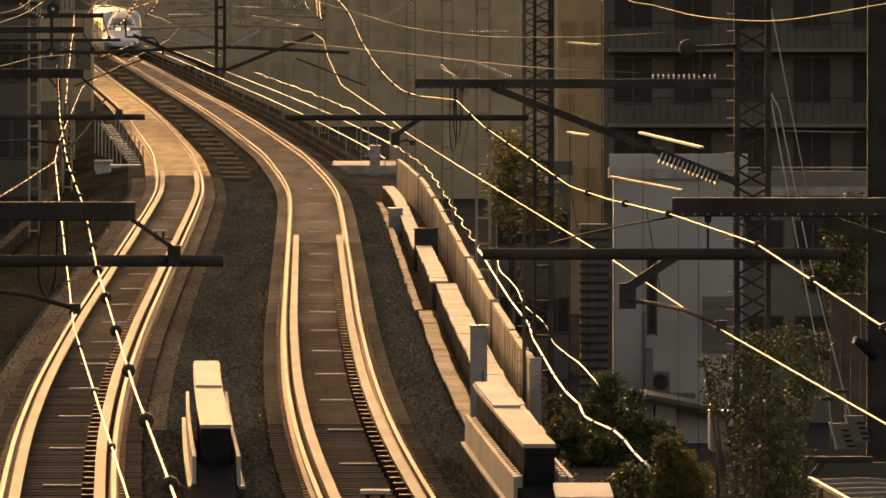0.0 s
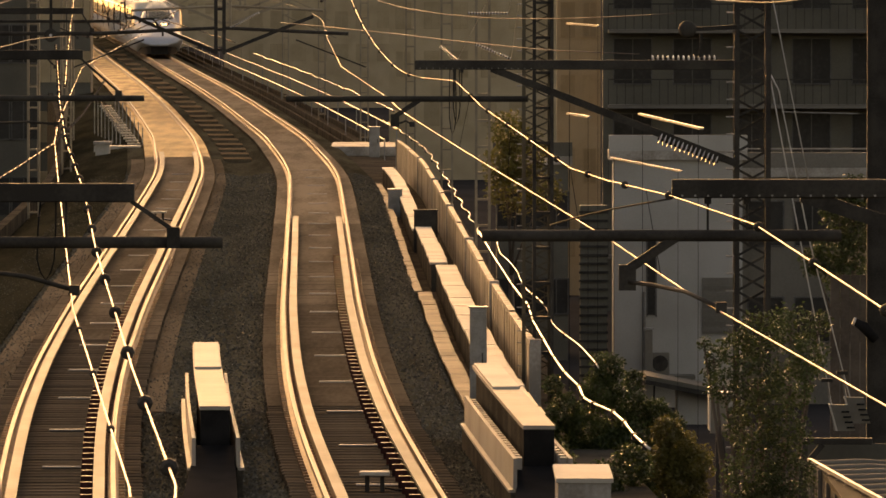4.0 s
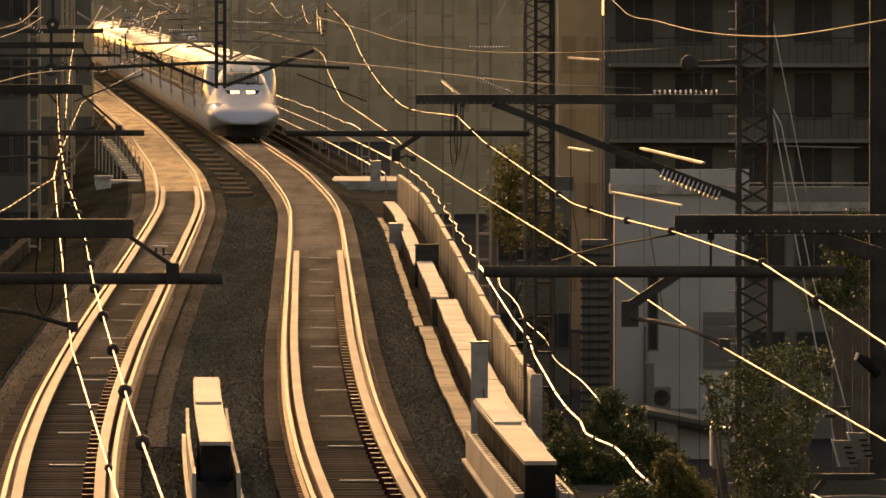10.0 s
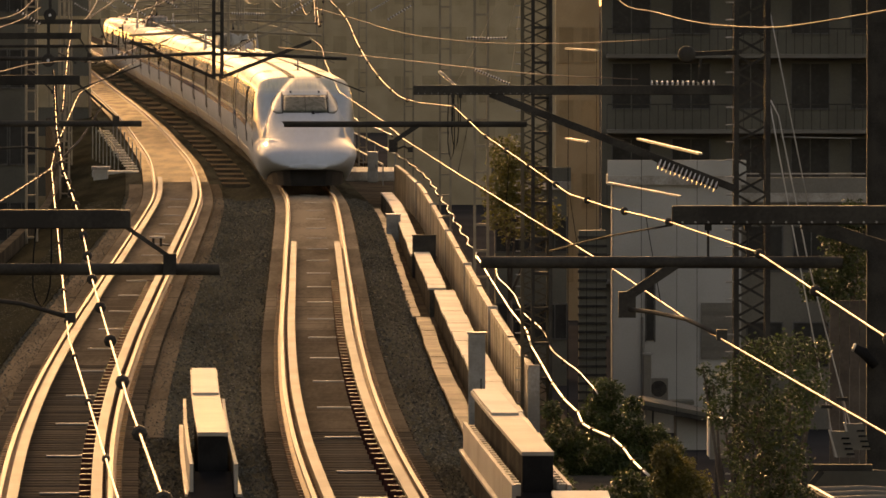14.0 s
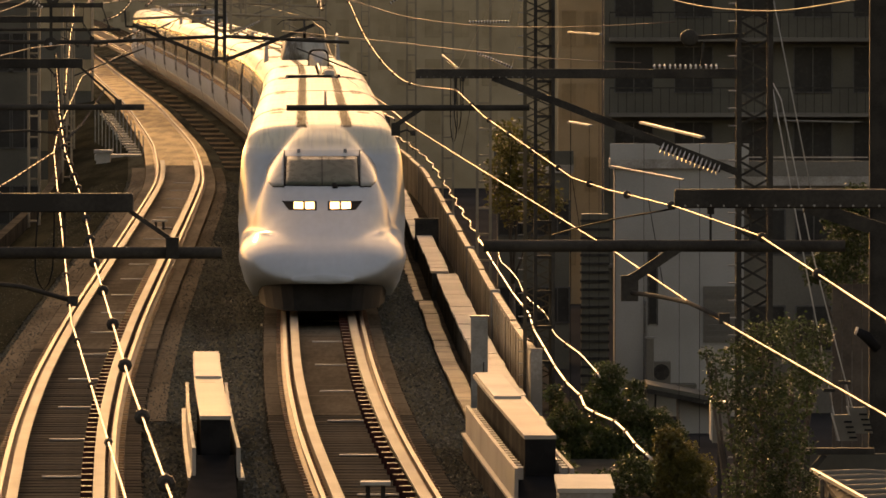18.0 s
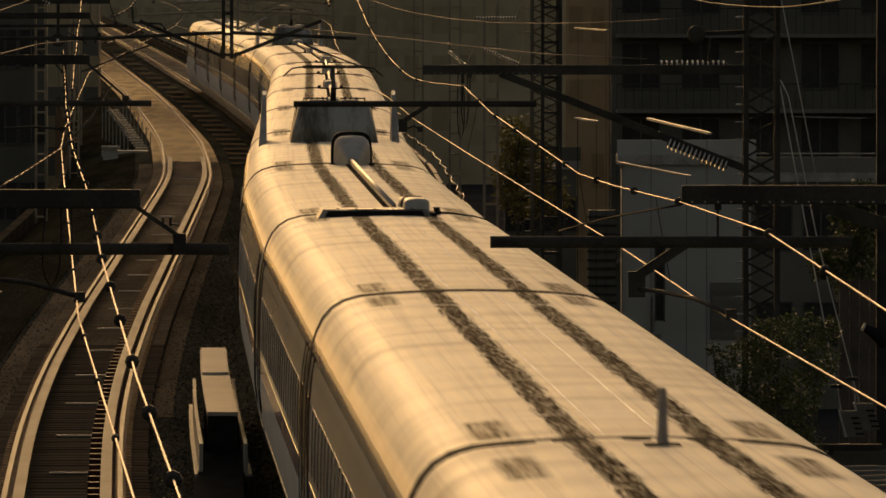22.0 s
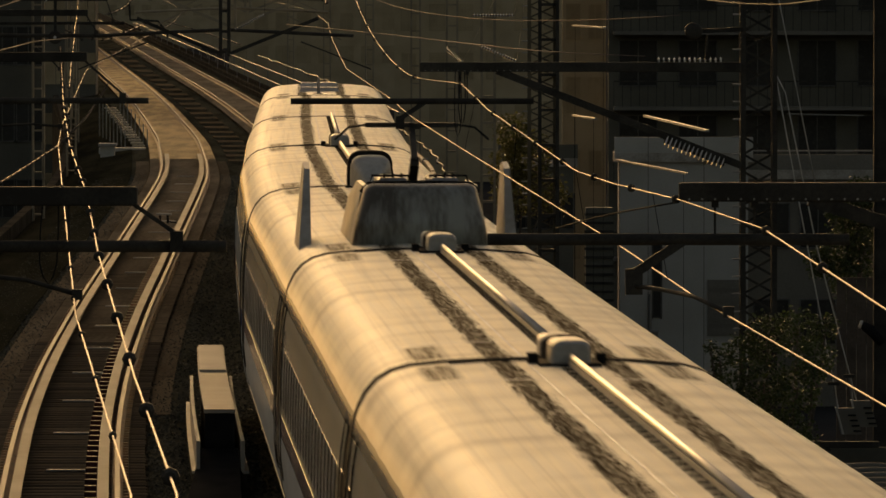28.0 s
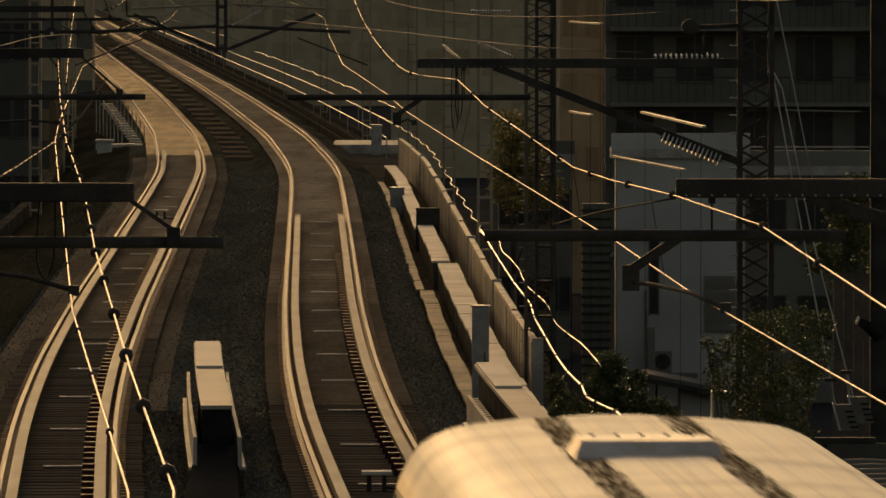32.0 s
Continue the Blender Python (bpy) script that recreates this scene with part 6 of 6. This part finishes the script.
def lead_car(label, lit=True):
    t = thing("train_car", (0, 0, 0), label, "train car", "cars of the train")
    us = [0.0, 0.02, 0.05, 0.09, 0.15, 0.22, 0.3, 0.4, 0.5, 0.6, 0.7] + [0.8 + 0.15 * k for k in range(30)] + [5.3 + 0.1 * k for k in range(36)] + [9.0, 10, 12, 16, 20, LEN - 0.4, LEN - 0.2, LEN - 0.14, LEN - 0.1]
    part("body", loft([nose_ring(u) for u in us]), WHITE, t, smooth=True)
    part("windscreen_gasket", face_patch(2.48, 3.045, 0.745, 0.72, 0.008), RUBBER, t)
    part("windscreen", face_patch(2.50, 3.03, 0.72, 0.69, 0.016), WINDSHIELD, t, "dark greenish windscreen", smooth=True)
    part("windscreen_bar", face_patch(2.50, 3.03, 0.010, 0.010, 0.020, 2, 8), RUBBER, t)
    for s in (-1, 1):
        part("windscreen_pillar", face_patch(2.49, 3.05, 0.742, 0.730, 0.014, 2, 8, s, 0.728), RUBBER, t)
        part("side_window_seal", lobe_patch(s, 0.745, 0.016, 0.010), RUBBER, t)
        part("side_window", lobe_patch(s, 0.757, 0.0, 0.022), SIDEGLASS, t, "curved side lobe of the windscreen, reflections painted pale", smooth=True)
        u_ = front_u(0.47, 3.14)
        part("roof_light", box(s * 0.47 - 0.03, s * 0.47 + 0.03, TIP + u_ - 0.08, TIP + u_ + 0.1, 3.10, 3.19), SKIRT, t)
        h = part("headlamp_housing", face_patch(2.04, 2.20, 0.66, 0.80, 0.006, 8, 3, s, 0.11), RUBBER, t, "black headlamp recess")
        for a in (0.155, 0.375):
            part("headlamp", face_patch(2.06, 2.18, a + 0.18, a + 0.18, 0.016, 3, 3, s, a), LAMP if lit else TAIL, h, "glowing warm headlamp" if lit else "red tail lamp")
    part("wiper", face_patch(2.475, 2.50, 0.58, 0.52, 0.03, 6, 1, 1, 0.22), RUBBER, t)
    part("wiper_arm", face_patch(2.44, 2.52, 0.30, 0.27, 0.034, 2, 2, 1, 0.20), RUBBER, t)
    y0, y1 = TIP + 9.0, TIP + LEN - 0.1
    common(t, y0, y1)
    bogies(t, (TIP + 5.6, TIP + 20.6))
    # skirt colour near black, imitating the shadow below the nose
    part("pilot", loft([[(x * 0.97, TIP + u, z) for x, z in ((-w, 0.78), (-w * 0.92, 0.16), (w * 0.92, 0.16), (w, 0.78))] for u, w in ((0.6, 0.62), (1.0, 0.86), (1.6, 1.06), (2.4, 1.24), (4.8, 1.40))]), UNDERGREY, t, "nose skirt, coloured near black for the shadow beneath")
    part("nose_seam", loft([[(x * 1.002, TIP + 8.75 + e, z * 1.0015) for x, z in [(q[0], q[2]) for q in nose_ring(8.75 + e)[14:-14]]] for e in (0.0, 0.03)], closed=False, caps=False), RUBBER, t)
    return t


# pale base colour imitates bright reflections in the side lobes
SIDEGLASS = glass("side_lobe_glass", (0.36, 0.375, 0.34), 0.2)
TAIL = glow("tail_lamp_lens", (0.9, 0.05, 0.03), 1.0)
train = []
first = lead_car("white high-speed train leading car with flat duck-bill nose and lit headlamps")
gangway(first, TIP + LEN - 0.30)
train.append(first)
plain = middle_car("white high-speed train car with dark blue band and sooty roof")
for i in range(2, 16):
    c = plain if i == 2 else copy_thing(plain, pose(0, 0, 0))
    train.append(c)
last = copy_thing(first, pose(0, 0, 0))
last["label"] = "white high-speed train rear car with low roof boxes"
train.append(last)
for i, c in enumerate(train, 1):
    if i == 3:
        roof_box(c, 11.0, -0.95, 0.55, 1.1, 0.13, COVER)
    if i in (4, 6, 7, 8, 9, 10, 11, 13, 14):
        cable_run(c, -12.2, 12.0)
        c["label"] = "white high-speed train car with a cable duct along its roof"
    if i in (6, 7, 8, 9, 10, 13):
        cable_joint(c, 12.1)
    if i == 3:
        cable_joint(c, 12.2, 0.35)
    if i == 4:
        cable_cone(c, 12.0)
    if i == 5:
        cable_run(c, -12.2, 2.8)
        pantograph_cover(c, 3.0, 1)
        cable_run(c, 8.6, 12.0)
        cable_joint(c, 12.1)
        c["label"] = "white high-speed train car with pantograph cover, fins and cable duct"
    if i == 11:
        cable_joint(c, 12.1)
    if i == 12:
        pantograph_cover(c, -10.9, -1)
        cable_run(c, -5.0, 11.5)
        cable_cone(c, 11.9)
        c["label"] = "white high-speed train car with pantograph cover, fins and cable duct"
    if i in (1,):
        aerial(c, TIP + LEN - 0.9)
    if i == 16:
        # this car runs reversed: its inner end is the one nearest the camera
        roof_box(c, TIP + LEN - 5.6, -0.42, 0.62, 1.0, 0.15, FINPAINT)
        roof_box(c, TIP + LEN - 13.0, -0.42, 0.62, 1.0, 0.15, FINPAINT)
        aerial(c, TIP + LEN - 1.6)

# where the first gap between cars lies along the line, second by second
GAP_T = [-2, 0, 2, 4, 6, 9, 13, 17, 19, 20, 21, 22, 23, 24, 25, 26.5, 28, 29, 30, 31, 32, 34]
GAP_Y = [760, 694, 630, 566, 506, 420, 316, 212, 153, 123, 90.6, 56.5, 22.5, -12.5, -48.6, -103, -157.7, -195.3, -232.9, -270.7, -308.5, -384]


def gap_at(t):
    """Smooth run through the table above (cubic between its knots)."""
    T, Y = GAP_T, GAP_Y
    i = max(1, min(len(T) - 3, int(np.searchsorted(T, t, side="right")) - 1))
    m = [(Y[k + 1] - Y[k - 1]) / (T[k + 1] - T[k - 1]) for k in (i, i + 1)]
    h = T[i + 1] - T[i]
    u = (t - T[i]) / h
    return (2 * u**3 - 3 * u**2 + 1) * Y[i] + (u**3 - 2 * u**2 + u) * h * m[0] + (-2 * u**3 + 3 * u**2) * Y[i + 1] + (u**3 - u**2) * h * m[1]


def car_pose(i, t):
    g = gap_at(t)
    c = g - 13.6 if i == 1 else (g + 350 + 13.6 if i == 16 else g + 25 * (i - 2) + 12.5)
    a, b = c - 8.75, c + 8.75
    turn = -math.degrees(math.atan2(cx(b) - cx(a), b - a))
    return pose((cx(a) + cx(b)) / 2, c, 0.0, 0, 0, turn + (180 if i == 16 else 0))


def motions():
    for i, c in enumerate(train, 1):
        walk(c, [(k * 0.5, car_pose(i, k * 0.5)) for k in range(65)])


motions()
